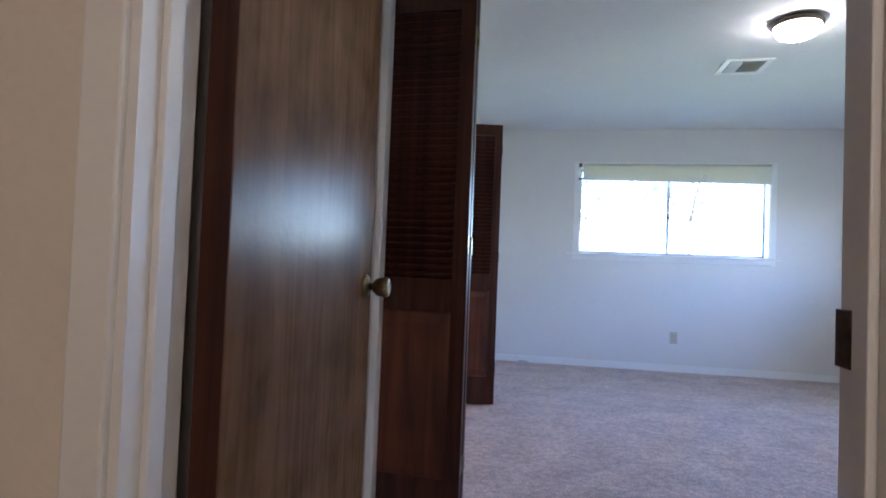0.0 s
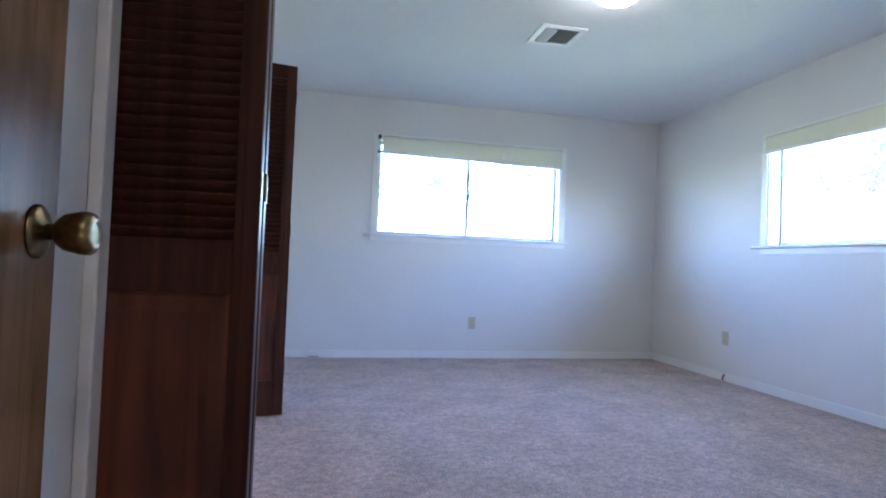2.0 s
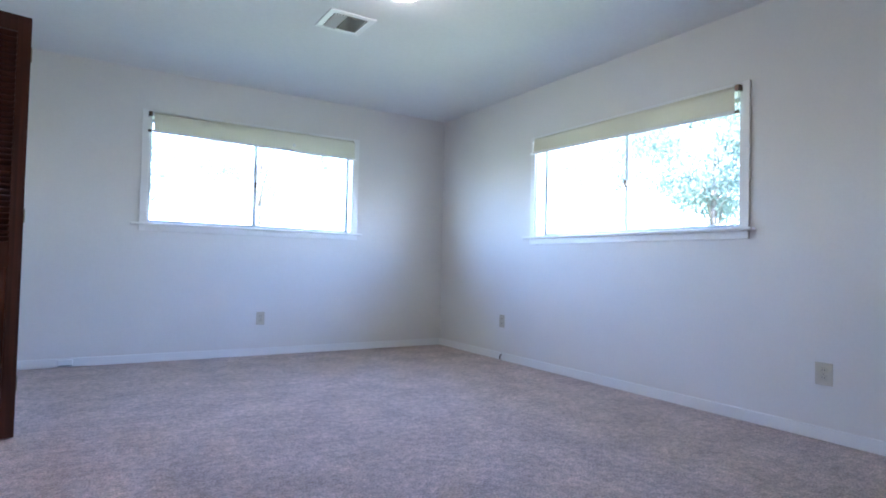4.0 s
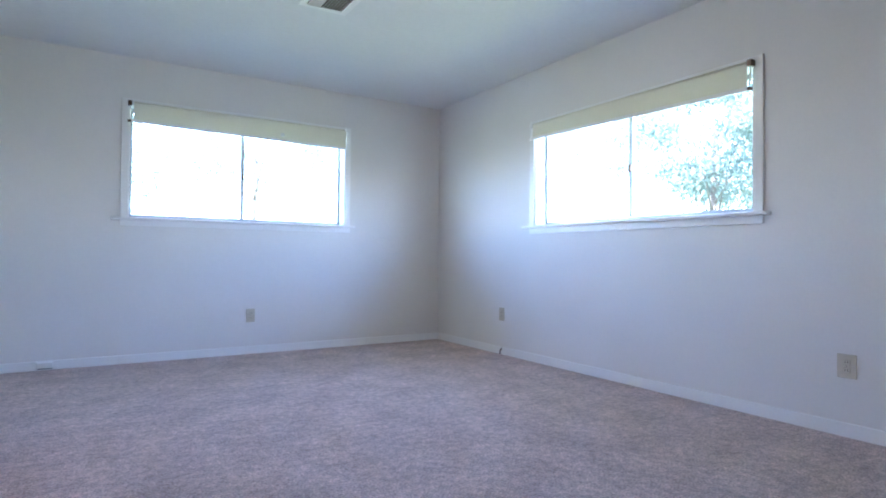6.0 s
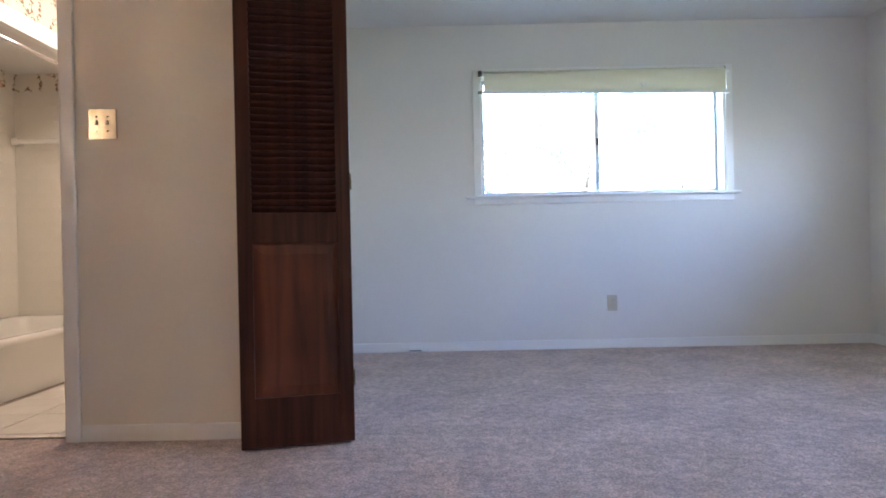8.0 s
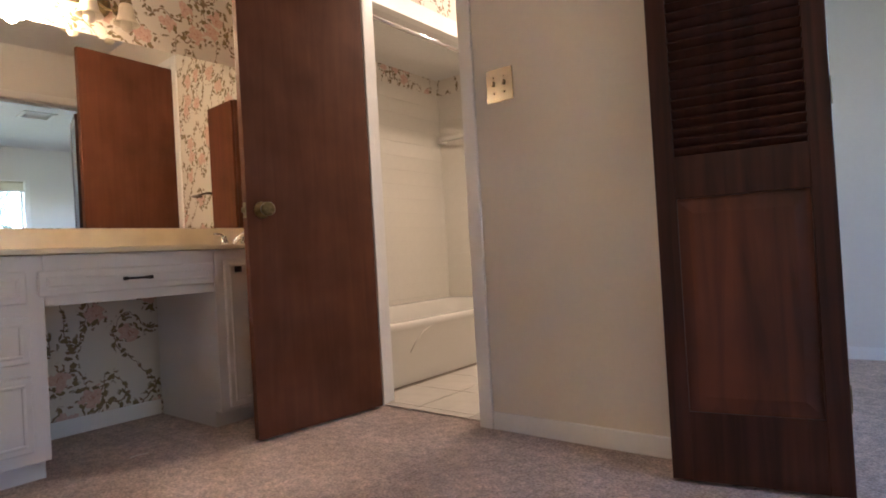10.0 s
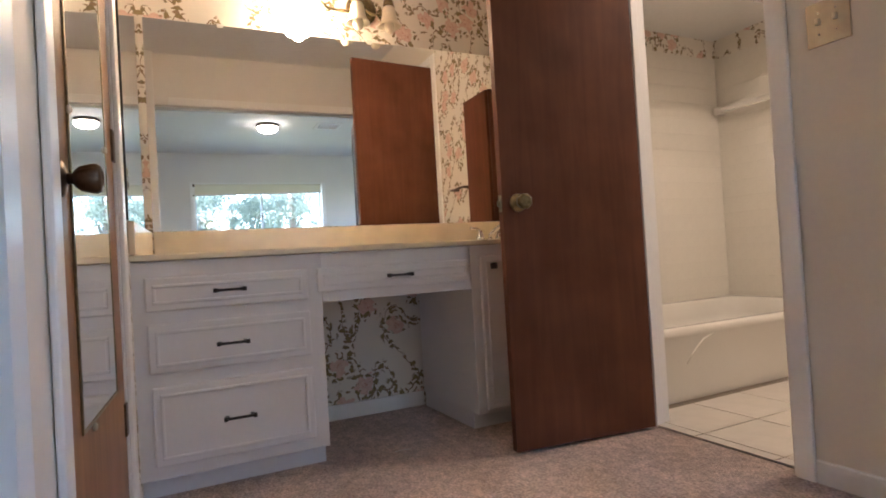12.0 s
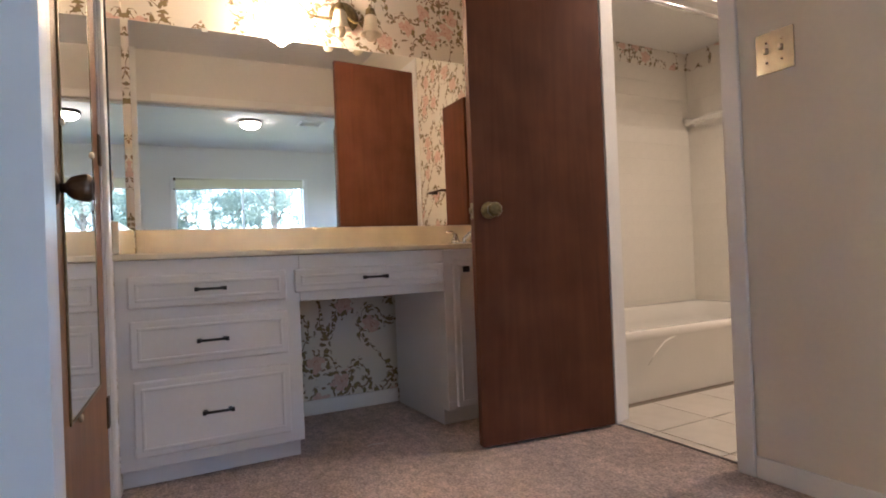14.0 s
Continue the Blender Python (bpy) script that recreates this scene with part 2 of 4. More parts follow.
def mirror_material():
    m = bpy.data.materials.new("mirror_glass")
    m.use_nodes = True
    b = m.node_tree.nodes["Principled BSDF"]
    b.inputs["Base Color"].default_value = (0.92, 0.935, 0.93, 1)
    b.inputs["Metallic"].default_value = 1.0
    b.inputs["Roughness"].default_value = 0.01
    return m


def glass_material():
    m = bpy.data.materials.new("window_glass")
    m.use_nodes = True
    nt = m.node_tree
    b = nt.nodes["Principled BSDF"]
    tr = nt.nodes.new("ShaderNodeBsdfTransparent")
    gl = nt.nodes.new("ShaderNodeBsdfGlossy")
    gl.inputs["Roughness"].default_value = 0.02
    mx = nt.nodes.new("ShaderNodeMixShader")
    mx.inputs[0].default_value = 0.05
    nt.links.new(tr.outputs[0], mx.inputs[1])
    nt.links.new(gl.outputs[0], mx.inputs[2])
    nt.links.new(mx.outputs[0], nt.nodes["Material Output"].inputs[0])
    nt.nodes.remove(b)
    return m


def shade_cloth():
    nt = M_SHADE.node_tree
    b, out = nt.nodes["Principled BSDF"], nt.nodes["Material Output"]
    tl = nt.nodes.new("ShaderNodeBsdfTranslucent")
    tl.inputs[0].default_value = (0.80, 0.77, 0.64, 1)
    mx = nt.nodes.new("ShaderNodeMixShader")
    mx.inputs[0].default_value = 0.22
    nt.links.new(b.outputs[0], mx.inputs[1])
    nt.links.new(tl.outputs[0], mx.inputs[2])
    nt.links.new(mx.outputs[0], out.inputs[0])


shade_cloth()
def leaf_glow():
    nt = M_LEAF.node_tree
    b, out = nt.nodes["Principled BSDF"], nt.nodes["Material Output"]
    tl = nt.nodes.new("ShaderNodeBsdfTranslucent")
    tl.inputs[0].default_value = (0.26, 0.32, 0.25, 1)
    mx = nt.nodes.new("ShaderNodeMixShader")
    mx.inputs[0].default_value = 0.4
    nt.links.new(b.outputs[0], mx.inputs[1])
    nt.links.new(tl.outputs[0], mx.inputs[2])
    nt.links.new(mx.outputs[0], out.inputs[0])


leaf_glow()
M_CARPET, M_PAPER, M_MIRROR, M_GLASS = carpet_material(), wallpaper_material(), mirror_material(), glass_material()


# ---- mesh helpers ----
def box(bm, x0, x1, y0, y1, z0, z1, bevel=0.0):
    r = bmesh.ops.create_cube(bm, size=1.0, matrix=Matrix.LocRotScale(((x0 + x1) / 2, (y0 + y1) / 2, (z0 + z1) / 2), None, (abs(x1 - x0), abs(y1 - y0), abs(z1 - z0))))
    if bevel:
        edges = {e for v in r["verts"] for e in v.link_edges}
        bmesh.ops.bevel(bm, geom=list(edges), offset=bevel, segments=2, affect="EDGES", profile=0.5)
    return bm


def boxed(*dims, bevel=0.0):
    return box(bmesh.new(), *dims, bevel=bevel)


def lathe(profile, steps=24, matrix=None):
    """A turned shape: profile rows are (radius, height) round z."""
    bm = bmesh.new()
    rings = []
    for r, z in profile:
        rings.append([bm.verts.new((r * math.cos(2 * math.pi * k / steps), r * math.sin(2 * math.pi * k / steps), z)) for k in range(steps)])
    for a, c in zip(rings, rings[1:]):
        for k in range(steps):
            bm.faces.new((a[k], a[(k + 1) % steps], c[(k + 1) % steps], c[k]))
    bm.faces.new(rings[0][::-1])
    bm.faces.new(rings[-1])
    bmesh.ops.recalc_face_normals(bm, faces=bm.faces)
    for f in bm.faces:
        f.smooth = len(f.verts) == 4
    if matrix is not None:
        bm.transform(matrix)
    return bm


def tube(points, radius, steps=10):
    """A round bar along points."""
    bm = bmesh.new()
    pts = [Vector(p) for p in points]
    rings = []
    for i, p in enumerate(pts):
        d = (pts[min(i + 1, len(pts) - 1)] - pts[max(i - 1, 0)]).normalized()
        q = d.to_track_quat("Z", "Y")
        rings.append([bm.verts.new(p + q @ Vector((radius * math.cos(2 * math.pi * k / steps), radius * math.sin(2 * math.pi * k / steps), 0))) for k in range(steps)])
    for a, c in zip(rings, rings[1:]):
        for k in range(steps):
            f = bm.faces.new((a[k], a[(k + 1) % steps], c[(k + 1) % steps], c[k]))
            f.smooth = True
    bm.faces.new(rings[0][::-1])
    bm.faces.new(rings[-1])
    return bm


def part(name, bm, material, parent=None, label=""):
    me = bpy.data.meshes.new(name)
    bm.to_mesh(me)
    bm.free()
    me.materials.append(material)
    ob = new(name, me)
    ob.parent = parent
    if label:
        tagged(ob, label)
    return ob


def again(name, ob, parent, matrix):
    """One more piece on the same mesh."""
    o = new(name, ob.data)
    o.parent = parent
    o.matrix_basis = matrix
    return o


def thing(name, m, label, category, group="", kind=""):
    e = new(name)
    e.empty_display_size = 0.1
    e.matrix_basis = m
    return tagged(e, label, category, group, kind)


def structure(name, bm, material, label, category="structure"):
    return tagged(part(name, bm, material), label, category, kind="structure")


def wall_y(y0, y1, x0, x1, holes, z1=H):
    """A wall along x with holes (x0, x1, z0, z1) through it."""
    bm = bmesh.new()
    at = x0
    for a, c, lo, hi in sorted(holes):
        box(bm, at, a, y0, y1, 0, z1)
        if lo > 0:
            box(bm, a, c, y0, y1, 0, lo)
        box(bm, a, c, y0, y1, hi, z1)
        at = c
    box(bm, at, x1, y0, y1, 0, z1)
    return bm


def wall_x(x0, x1, y0, y1, holes, z1=H):
    bm = wall_y(x0, x1, y0, y1, holes, z1)
    bm.transform(Matrix(((0, 1, 0, 0), (1, 0, 0, 0), (0, 0, 1, 0), (0, 0, 0, 1))))
    bmesh.ops.reverse_faces(bm, faces=bm.faces)
    return bm


# ---- structure ----
structure("floor", boxed(TILEX - T, BX1 + T, -1.6, BY1 + T, -0.15, 0.0), M_CARPET, "beige-pink cut pile carpet over the whole floor", "floor")
structure("ceiling", boxed(TILEX - T, BX1 + T, -1.6, BY1 + T, H, H + 0.15), M_CEIL, "white textured plaster ceiling", "ceiling")
# Out of view: eaves added to cut high sky light from both windows.
roof = boxed(TILEX - T - 0.7, BX1 + 0.90, -2.4, BY1 + 0.90, H + 0.152, H + 0.26)
for x0, x1, y0, y1 in ((TILEX - T - 0.7, BX1 + 0.90, BY1 + 0.87, BY1 + 0.90), (BX1 + 0.87, BX1 + 0.90, -2.4, BY1 + 0.87)):
    box(roof, x0, x1, y0, y1, H - 0.02, H + 0.152)
structure("roof", roof, M_CEIL, "unseen low roof, its wide eaves added to shade the windows", "roof")
structure("wall_north", wall_y(BY1, BY1 + 0.15, TILEX - T, BX1 + T, [W1]), M_WALL, "off-white painted wall with a slider window", "wall")
structure("wall_east", wall_x(BX1, BX1 + 0.15, -1.6, BY1, [W2]), M_WALL, "off-white painted wall with a slider window", "wall")
structure("wall_south", wall_y(BY0 - 0.11, BY0, -2.80, BX1, [(DX0 - 0.02, DX1 + 0.02, 0, DZ + 0.02)]), M_WARM_CREAM, "cream wall with the entry doorway, lamp warmth in its colour", "wall")
WXS = -0.12
structure("wall_west_south", boxed(BX0 - T, WXS, BY0, OY0, 0, H), M_WALL, "off-white painted wall behind the entry door", "wall")
structure("wall_west", wall_x(BX0 - T, BX0, OY0, BY1, [(OY0 + 0.001, OY1, 0, OZ)]), M_WALL, "off-white painted wall with a wide closet-style opening", "wall")
structure("wall_bathroom", wall_y(AYR, AYR + T, TILEX, BX0 - T, [(QX0 - 0.02, QX1 + 0.02, 0, DZ + 0.02)]), M_WARM_CREAM, "cream wall with the bathroom doorway, lamp warmth in its colour", "wall")
CLOSET = pose(-0.29, 2.496, 0, 0, 0, 175.5)   # along the closet wall, away from the bedroom
CD0, CD1 = 0.80, 1.497
wc = structure("wall_closet", wall_y(0, T, 0.03, 2.30, [(CD0 - 0.02, CD1 + 0.02, 0, DZ + 0.02)]), M_WARM_CREAM, "cream wall with a closet doorway, lamp warmth in its colour", "wall")
wc.matrix_basis = CLOSET
BACK = pose(-2.555, 3.55, 0, 0, 0, -1.25)      # local x out of the alcove's back wall, y along it
wb = structure("wall_alcove_back", boxed(-T, 0, -0.95, 0.862, 0, H), M_PAPER, "floral wallpaper with pink roses and leaves", "wall")
wb.matrix_basis = BACK
structure("wall_closet_back", boxed(-2.80, -2.68, BY0, 2.66, 0, H), M_WALL, "plain wall behind the closet", "wall")
structure("wallpaper_1", boxed(-2.53, QX0 - 0.072, AYR - 0.003, AYR - 0.0005, 0, H), M_PAPER, "floral wallpaper with pink roses and leaves", "wallpaper")
wp = structure("wallpaper_2", boxed(CD1 + 0.072, 2.25, -0.003, -0.0005, 0, H), M_PAPER, "floral wallpaper with pink roses and leaves", "wallpaper")
wp.matrix_basis = CLOSET
structure("wall_bath_back", wall_x(TILEX - T, TILEX, AYR + T, BY1, []), M_WALL, "painted wall behind the tub", "wall")
structure("wall_hall_back", boxed(-1.6, BX1, -1.72, -1.6, 0, H), M_WARM_CREAM, "cream hall wall, lamp warmth in its colour", "wall")
structure("wall_hall_side", boxed(-1.72, -1.6, -1.72, BY0, 0, H), M_WARM_CREAM, "cream hall wall, lamp warmth in its colour", "wall")

structure("wall_jamb_return", boxed(-0.332, -0.292, 2.28, 2.645, 0, H), M_TRIM, "cream painted wall return", "wall")


# ---- windows ----
def window(name, m, width, h, label):
    """Slider window: local x along the wall, y out of the room, z up from the opening's foot."""
    w = thing(name, m, label, "window", kind="structure")
    cw = 0.056
    part("side_casing", boxed(-cw, 0.0, -0.014, -0.001, -0.004, h + cw, bevel=0.003), M_TRIM, w)
    part("side_casing", boxed(width, width + cw, -0.014, -0.001, -0.004, h + cw, bevel=0.003), M_TRIM, w)
    part("head_casing", boxed(0.0, width, -0.014, -0.001, h, h + cw, bevel=0.003), M_TRIM, w)
    sill = bmesh.new()
    box(sill, -cw - 0.065, width + cw + 0.04, -0.05, -0.001, -0.026, -0.005, bevel=0.006)
    box(sill, 0.001, width - 0.001, -0.001, 0.108, -0.02, 0.001)
    part("window_sill", sill, M_TRIM, w)
    part("apron", boxed(-cw, width + cw, -0.014, -0.001, -0.072, -0.026, bevel=0.003), M_TRIM, w)
    for x in (0.0, width - 0.012):
        part("reveal", boxed(x + 0.0015, x + 0.0135 - 0.003, 0.0, 0.108, 0.002, h - 0.001), M_TRIM, w)
    fr = bmesh.new()
    y0, y1 = 0.108, 0.138
    box(fr, 0.0, 0.03, y0, y1, 0.0, h)
    box(fr, width - 0.03, width, y0, y1, 0.0, h)
    box(fr, 0.03, width - 0.03, y0, y1, 0.0, 0.028)
    box(fr, 0.03, width - 0.03, y0, y1, h - 0.028, h)
    part("window_frame", fr, M_ALU, w)
    mid = width * 0.49
    part("meeting_stile", boxed(mid - 0.016, mid + 0.016, 0.098, 0.134, 0.028, h - 0.028, bevel=0.003), M_ALU, w, "grey aluminium meeting stile")
    part("latch", boxed(mid - 0.010, mid + 0.012, 0.080, 0.099, h * 0.42, h * 0.42 + 0.055, bevel=0.004), M_BRONZE, w)
    for a, c in ((0.03, mid - 0.016), (mid + 0.016, width - 0.03)):
        p = part("pane", boxed(a, c, 0.121, 0.125, 0.028, h - 0.028), M_GLASS, w)
        p.visible_shadow = False
    return w


def roller_shade(m, width, h, tilt, label, disc, drop=0.118, dark_end=0):
    s = thing("roller_shade", m, label, "window shade")
    part("roller", tube([(0.03, -0.036, h + 0.012), (width - 0.02, -0.036, h + 0.012)], 0.016, 16), M_SHADE, s)
    cloth = bmesh.new()
    top, low = h + 0.010, h - drop
    box(cloth, 0.028, width - 0.012, -0.054, -0.051, low, top)
    for v in cloth.verts:
        if v.co.z < low + 0.01:
            v.co.z += tilt * (v.co.x / width)
    part("cloth", cloth, M_SHADE, s, "pale yellow shade cloth")
    bar = boxed(0.010, width - 0.006, -0.060, -0.045, low - 0.022, low + 0.002, bevel=0.004)
    for v in bar.verts:
        v.co.z += tilt * (v.co.x / width)
    part("hem_bar", bar, M_TRIM, s)
    for end, x in ((0, 0.0), (1, width)):
        dark = end == dark_end
        e = -1 if end == 0 else 1
        part("bracket", boxed(x - 0.014, x + 0.014, -0.056, -0.014, h - 0.006, h + 0.032, bevel=0.004), M_BRONZE if dark else M_TRIM, s, "dark metal bracket" if dark else "")
        part("end_cap", boxed(x + e * 0.018, x - e * 0.010, -0.062, -0.044, low - 0.022 + tilt * end, low - 0.002 + tilt * end, bevel=0.004), M_BRONZE if dark else M_TRIM, s)
        part("pin", tube([(x, -0.036, h - 0.006), (x, -0.050, low + tilt * end)], 0.004, 8), M_TRIM, s)
    if disc:
        part("pull_disc", lathe([(0.016, 0), (0.018, 0.003), (0.010, 0.005)], 20, pose(disc, -0.055, low + 0.022, 90)), M_TRIM, s, "shiny white pull disc")
    return s


N_M = pose(W1[0], BY1, W1[2])
E_M = pose(BX1, W2[1], W2[2], 0, 0, -90)
window("window_1", N_M, W1[1] - W1[0], W1[3] - W1[2], "aluminium slider window in white painted casing")
window("window_2", E_M, W2[1] - W2[0], W2[3] - W2[2], "aluminium slider window in white painted casing")
roller_shade(N_M, W1[1] - W1[0], W1[3] - W1[2], -0.028, "pale yellow roller shade, rolled nearly up", 1.205)
roller_shade(E_M, W2[1] - W2[0], W2[3] - W2[2], -0.036, "pale yellow roller shade, rolled nearly up", 0, 0.086, 1)


# ---- skirting ----
def baseboard(m, length, label="white painted baseboard with an eased top"):
    bm = bmesh.new()
    box(bm, 0, length, -0.013, -0.0005, 0, 0.070, bevel=0.004)
    b = tagged(part("baseboard", bm, M_TRIM), label, "baseboard", kind="structure")
    b.matrix_basis = m
    return b


baseboard(pose(BX0, BY1, 0), BX1 - BX0 - 0.014)
baseboard(pose(BX1, BY1, 0, 0, 0, -90), 1.09)
baseboard(pose(BX1, 5.21, 0, 0, 0, -90), 5.21 - BY0)
baseboard(pose(BX1, BY0, 0, 0, 0, 180), BX1 - DX1 - 0.08)
baseboard(pose(WXS, BY0 + 0.9, 0, 0, 0, 90), 0.31)
baseboard(pose(BX0, OY1 + 0.08, 0, 0, 0, 90), BY1 - OY1 - 0.1)
baseboard(pose(QX1 + 0.071, AYR, 0), BX0 - T - 0.002 - QX1 - 0.071)


# ---- door frames ----
def door_trim(name, m, w, depth, label, strike=None, casing_front=True, casing_back=True):
    """Jambs, stops and casings round an opening: local x across, y through the wall."""
    d = thing(name, m, label, "door frame", kind="structure")
    for x0, x1 in ((-0.02, 0.0), (w, w + 0.02)):
        part("jamb", boxed(x0, x1, -0.002, depth + 0.002, 0, DZ + 0.02), M_TRIM, d)
    part("head_jamb", boxed(0, w, -0.002, depth + 0.002, DZ, DZ + 0.02), M_TRIM, d)
    c = 0.057
    for on, y0, y1 in ((casing_front, -0.016, -0.002), (casing_back, depth + 0.002, depth + 0.016)):
        if on:
            for x0, x1 in ((-0.012 - c, -0.012), (w + 0.012, w + 0.012 + c)):
                bm = boxed(x0, x1, y0, y1, 0, DZ + 0.012 + c, bevel=0.004)
                part("casing", bm, M_TRIM, d)
            part("casing", boxed(-0.012, w + 0.012, y0, y1, DZ + 0.012, DZ + 0.012 + c, bevel=0.004), M_TRIM, d)
    return d


ed = door_trim("door_frame_1", pose(DX0, BY0 - 0.11, 0), DX1 - DX0, 0.11, "white painted entry door frame")
for x0, x1 in ((0.0, 0.011), (DX1 - DX0 - 0.011, DX1 - DX0)):
    part("stop", boxed(x0, x1, 0.035, 0.067, 0, DZ, bevel=0.002), M_TRIM, ed)
part("strike_plate", boxed(DX1 - DX0 - 0.003, DX1 - DX0 + 0.0015, 0.085, 0.119, 0.877, 0.942, bevel=0.0015), M_BRONZE, ed, "dark metal strike plate")
bd = door_trim("door_frame_2", pose(QX0, AYR, 0), QX1 - QX0, T, "white painted bathroom door frame")
for x0, x1 in ((0.0, 0.011), (QX1 - QX0 - 0.011, QX1 - QX0)):
    part("stop", boxed(x0, x1, 0.042, 0.075, 0, DZ, bevel=0.002), M_TRIM, bd)
part("strike_plate", boxed(QX1 - QX0 - 0.003, QX1 - QX0 + 0.0015, 0.030, 0.056, 0.882, 0.941, bevel=0.0015), M_BRONZE, bd, "dark metal strike plate")
cd = door_trim("door_frame_3", CLOSET @ pose(CD0, 0, 0), CD1 - CD0, T, "white painted closet door frame")

oc = thing("door_frame_4", pose(BX0, 0, 0), "white flat casing round the dressing alcove opening", "door frame", kind="structure")
part("casing", boxed(0.051, 0.080, OY0 - 0.062, OY0 + 0.001, 0, OZ + 0.06, bevel=0.005), M_TRIM, oc)
part("casing", boxed(0.001, 0.014, OY1 + 0.004, OY1 + 0.07, 0, OZ + 0.06, bevel=0.003), M_TRIM, oc)
part("casing", boxed(0.001, 0.014, OY0 + 0.001, OY1 + 0.004, OZ - 0.002, OZ + 0.06, bevel=0.003), M_TRIM, oc)
part("casing", boxed(-T - 0.014, -T - 0.001, OY0 + 0.40, OY1 - 0.002, OZ - 0.002, OZ + 0.06, bevel=0.003), M_TRIM, oc)
part("track", boxed(-0.075, -0.045, OY0 + 0.05, OY1 - 0.05, OZ - 0.022, OZ - 0.001), M_ALU, oc, "grey metal door track")


# ---- flush doors ----
def knob(parent, m, material, side=1):
    """A turned door knob on its rose; local z out of the door."""
    k = part("knob", lathe([(0.010, 0.0), (0.010, 0.020), (0.016, 0.024), (0.023, 0.032), (0.0275, 0.050), (0.028, 0.058), (0.024, 0.064), (0.016, 0.067), (0.013, 0.0645)], 48), material, parent)
    for v in k.data.vertices:
        if v.co.z > 0.028 and v.co.xy.length > 0.018:
            v.co.xy *= 1 - 0.07 * max(0.0, math.cos(8 * math.atan2(v.co.y, v.co.x)))
    k.matrix_basis = m
    r = part("rose", lathe([(0.033, 0.0), (0.033, 0.003), (0.029, 0.007), (0.014, 0.010), (0.011, 0.012)], 28), material, parent)
    r.matrix_basis = m
    return k


def flush_door(name, m, w, h, thick, material, metal, label, kz=0.915, back=True):
    """Hinge at local x = 0, leaf along x, thickness along y."""
    d = thing(name, m, label, "door")
    part("leaf", boxed(0, w, 0, thick, 0.012, h, bevel=0.002), material, d)
    knob(d, pose(w - 0.062, 0, kz, 90), metal)
    if back:
        knob(d, pose(w - 0.062, thick, kz, -90), metal)
    part("latch_plate", boxed(w - 0.0005, w + 0.0015, thick / 2 - 0.012, thick / 2 + 0.012, kz - 0.03, kz + 0.03), metal, d)
    part("latch_bolt", boxed(w + 0.001, w + 0.012, thick / 2 - 0.006, thick / 2 + 0.006, kz - 0.01, kz + 0.01, bevel=0.003), metal, d)
    part("hinge_edge", boxed(-0.0012, -0.0002, 0.001, thick - 0.001, 0.014, h - 0.002), M_WOOD, d, "dark stained door edge")
    for z in (0.22, 1.02, 1.82) if back else ():
        part("hinge", tube([(-0.006, -0.004, z - 0.045), (-0.006, -0.004, z + 0.045)], 0.0065), metal, d)
    return d


flush_door("entry_door", pose(0.062, 1.004, 0, 0, 0, 92.9), 0.81, 2.022, 0.044, M_DOOR, M_BRASS, "brown wood veneer flush door standing open", 0.910, False)
flush_door("bathroom_door", pose(-1.630, 4.430, 0, 0, 0, -96.9), 0.605, 2.022, 0.035, M_BATHDOOR, M_BRASS, "dark brown wood veneer flush door standing open", 0.905)

# closet door, shut, with a tall mirror hung on it
cl = thing("closet_door", CLOSET @ pose(CD0 + 0.004, 0.002, 0), "brown wood veneer closet door with a hung mirror, shut", "door")
CW = CD1 - CD0 - 0.008
part("leaf", boxed(0, CW, 0, 0.035, 0.012, 2.025, bevel=0.002), M_CLOSET, cl)
knob(cl, pose(0.063, 0, 0.905, 90), M_BRONZE)
for z in (0.326, 1.09, 1.84):
    part("hinge", boxed(CW - 0.022, CW + 0.012, -0.006, 0.001, z - 0.045, z + 0.045, bevel=0.002), M_BRONZE, cl, "dark bronze hinge leaf")
hm = thing("door_mirror", CLOSET @ pose(CD0 + 0.004, 0.002, 0), "tall narrow brass-framed mirror hung on the closet door", "mirror")
MX0, MX1, MZ0, MZ1 = 0.135, 0.555, 0.425, 1.72
part("glass", boxed(MX0 + 0.006, MX1 - 0.006, -0.003, -0.0005, MZ0 + 0.006, MZ1 - 0.006), M_MIRROR, hm)
for x in (MX0, MX1 - 0.009):
    part("frame_side", boxed(x, x + 0.009, -0.0045, -0.0005, MZ0, MZ1, bevel=0.0015), M_BRASS, hm)
for z in (MZ0, MZ1 - 0.009):
    part("frame_end", boxed(MX0 + 0.009, MX1 - 0.009, -0.0045, -0.0005, z, z + 0.009, bevel=0.0015), M_BRASS, hm)
for x, z in ((MX0, 1.05), (MX1 - 0.02, 1.05), (MX0 + 0.1, MZ0 - 0.008)):
    part("clip", lathe([(0.009, 0), (0.009, 0.005), (0.005, 0.008)], 14, pose(x + 0.004, -0.002, z, 90)), M_PLATE, hm)


# ---- louvred folding doors ----
PW, PT, PH = 0.432, 0.030, 1.992


def slat_mesh():
    bm = boxed(0.052, PW - 0.052, -0.004, 0.004, -0.0195, 0.0195, bevel=0.002)
    bm.transform(pose(0, PT / 2, 0, 38))
    me = bpy.data.meshes.new("slat")
    bm.to_mesh(me)
    bm.free()
    me.materials.append(M_WOOD)
    return me


SLAT = slat_mesh()


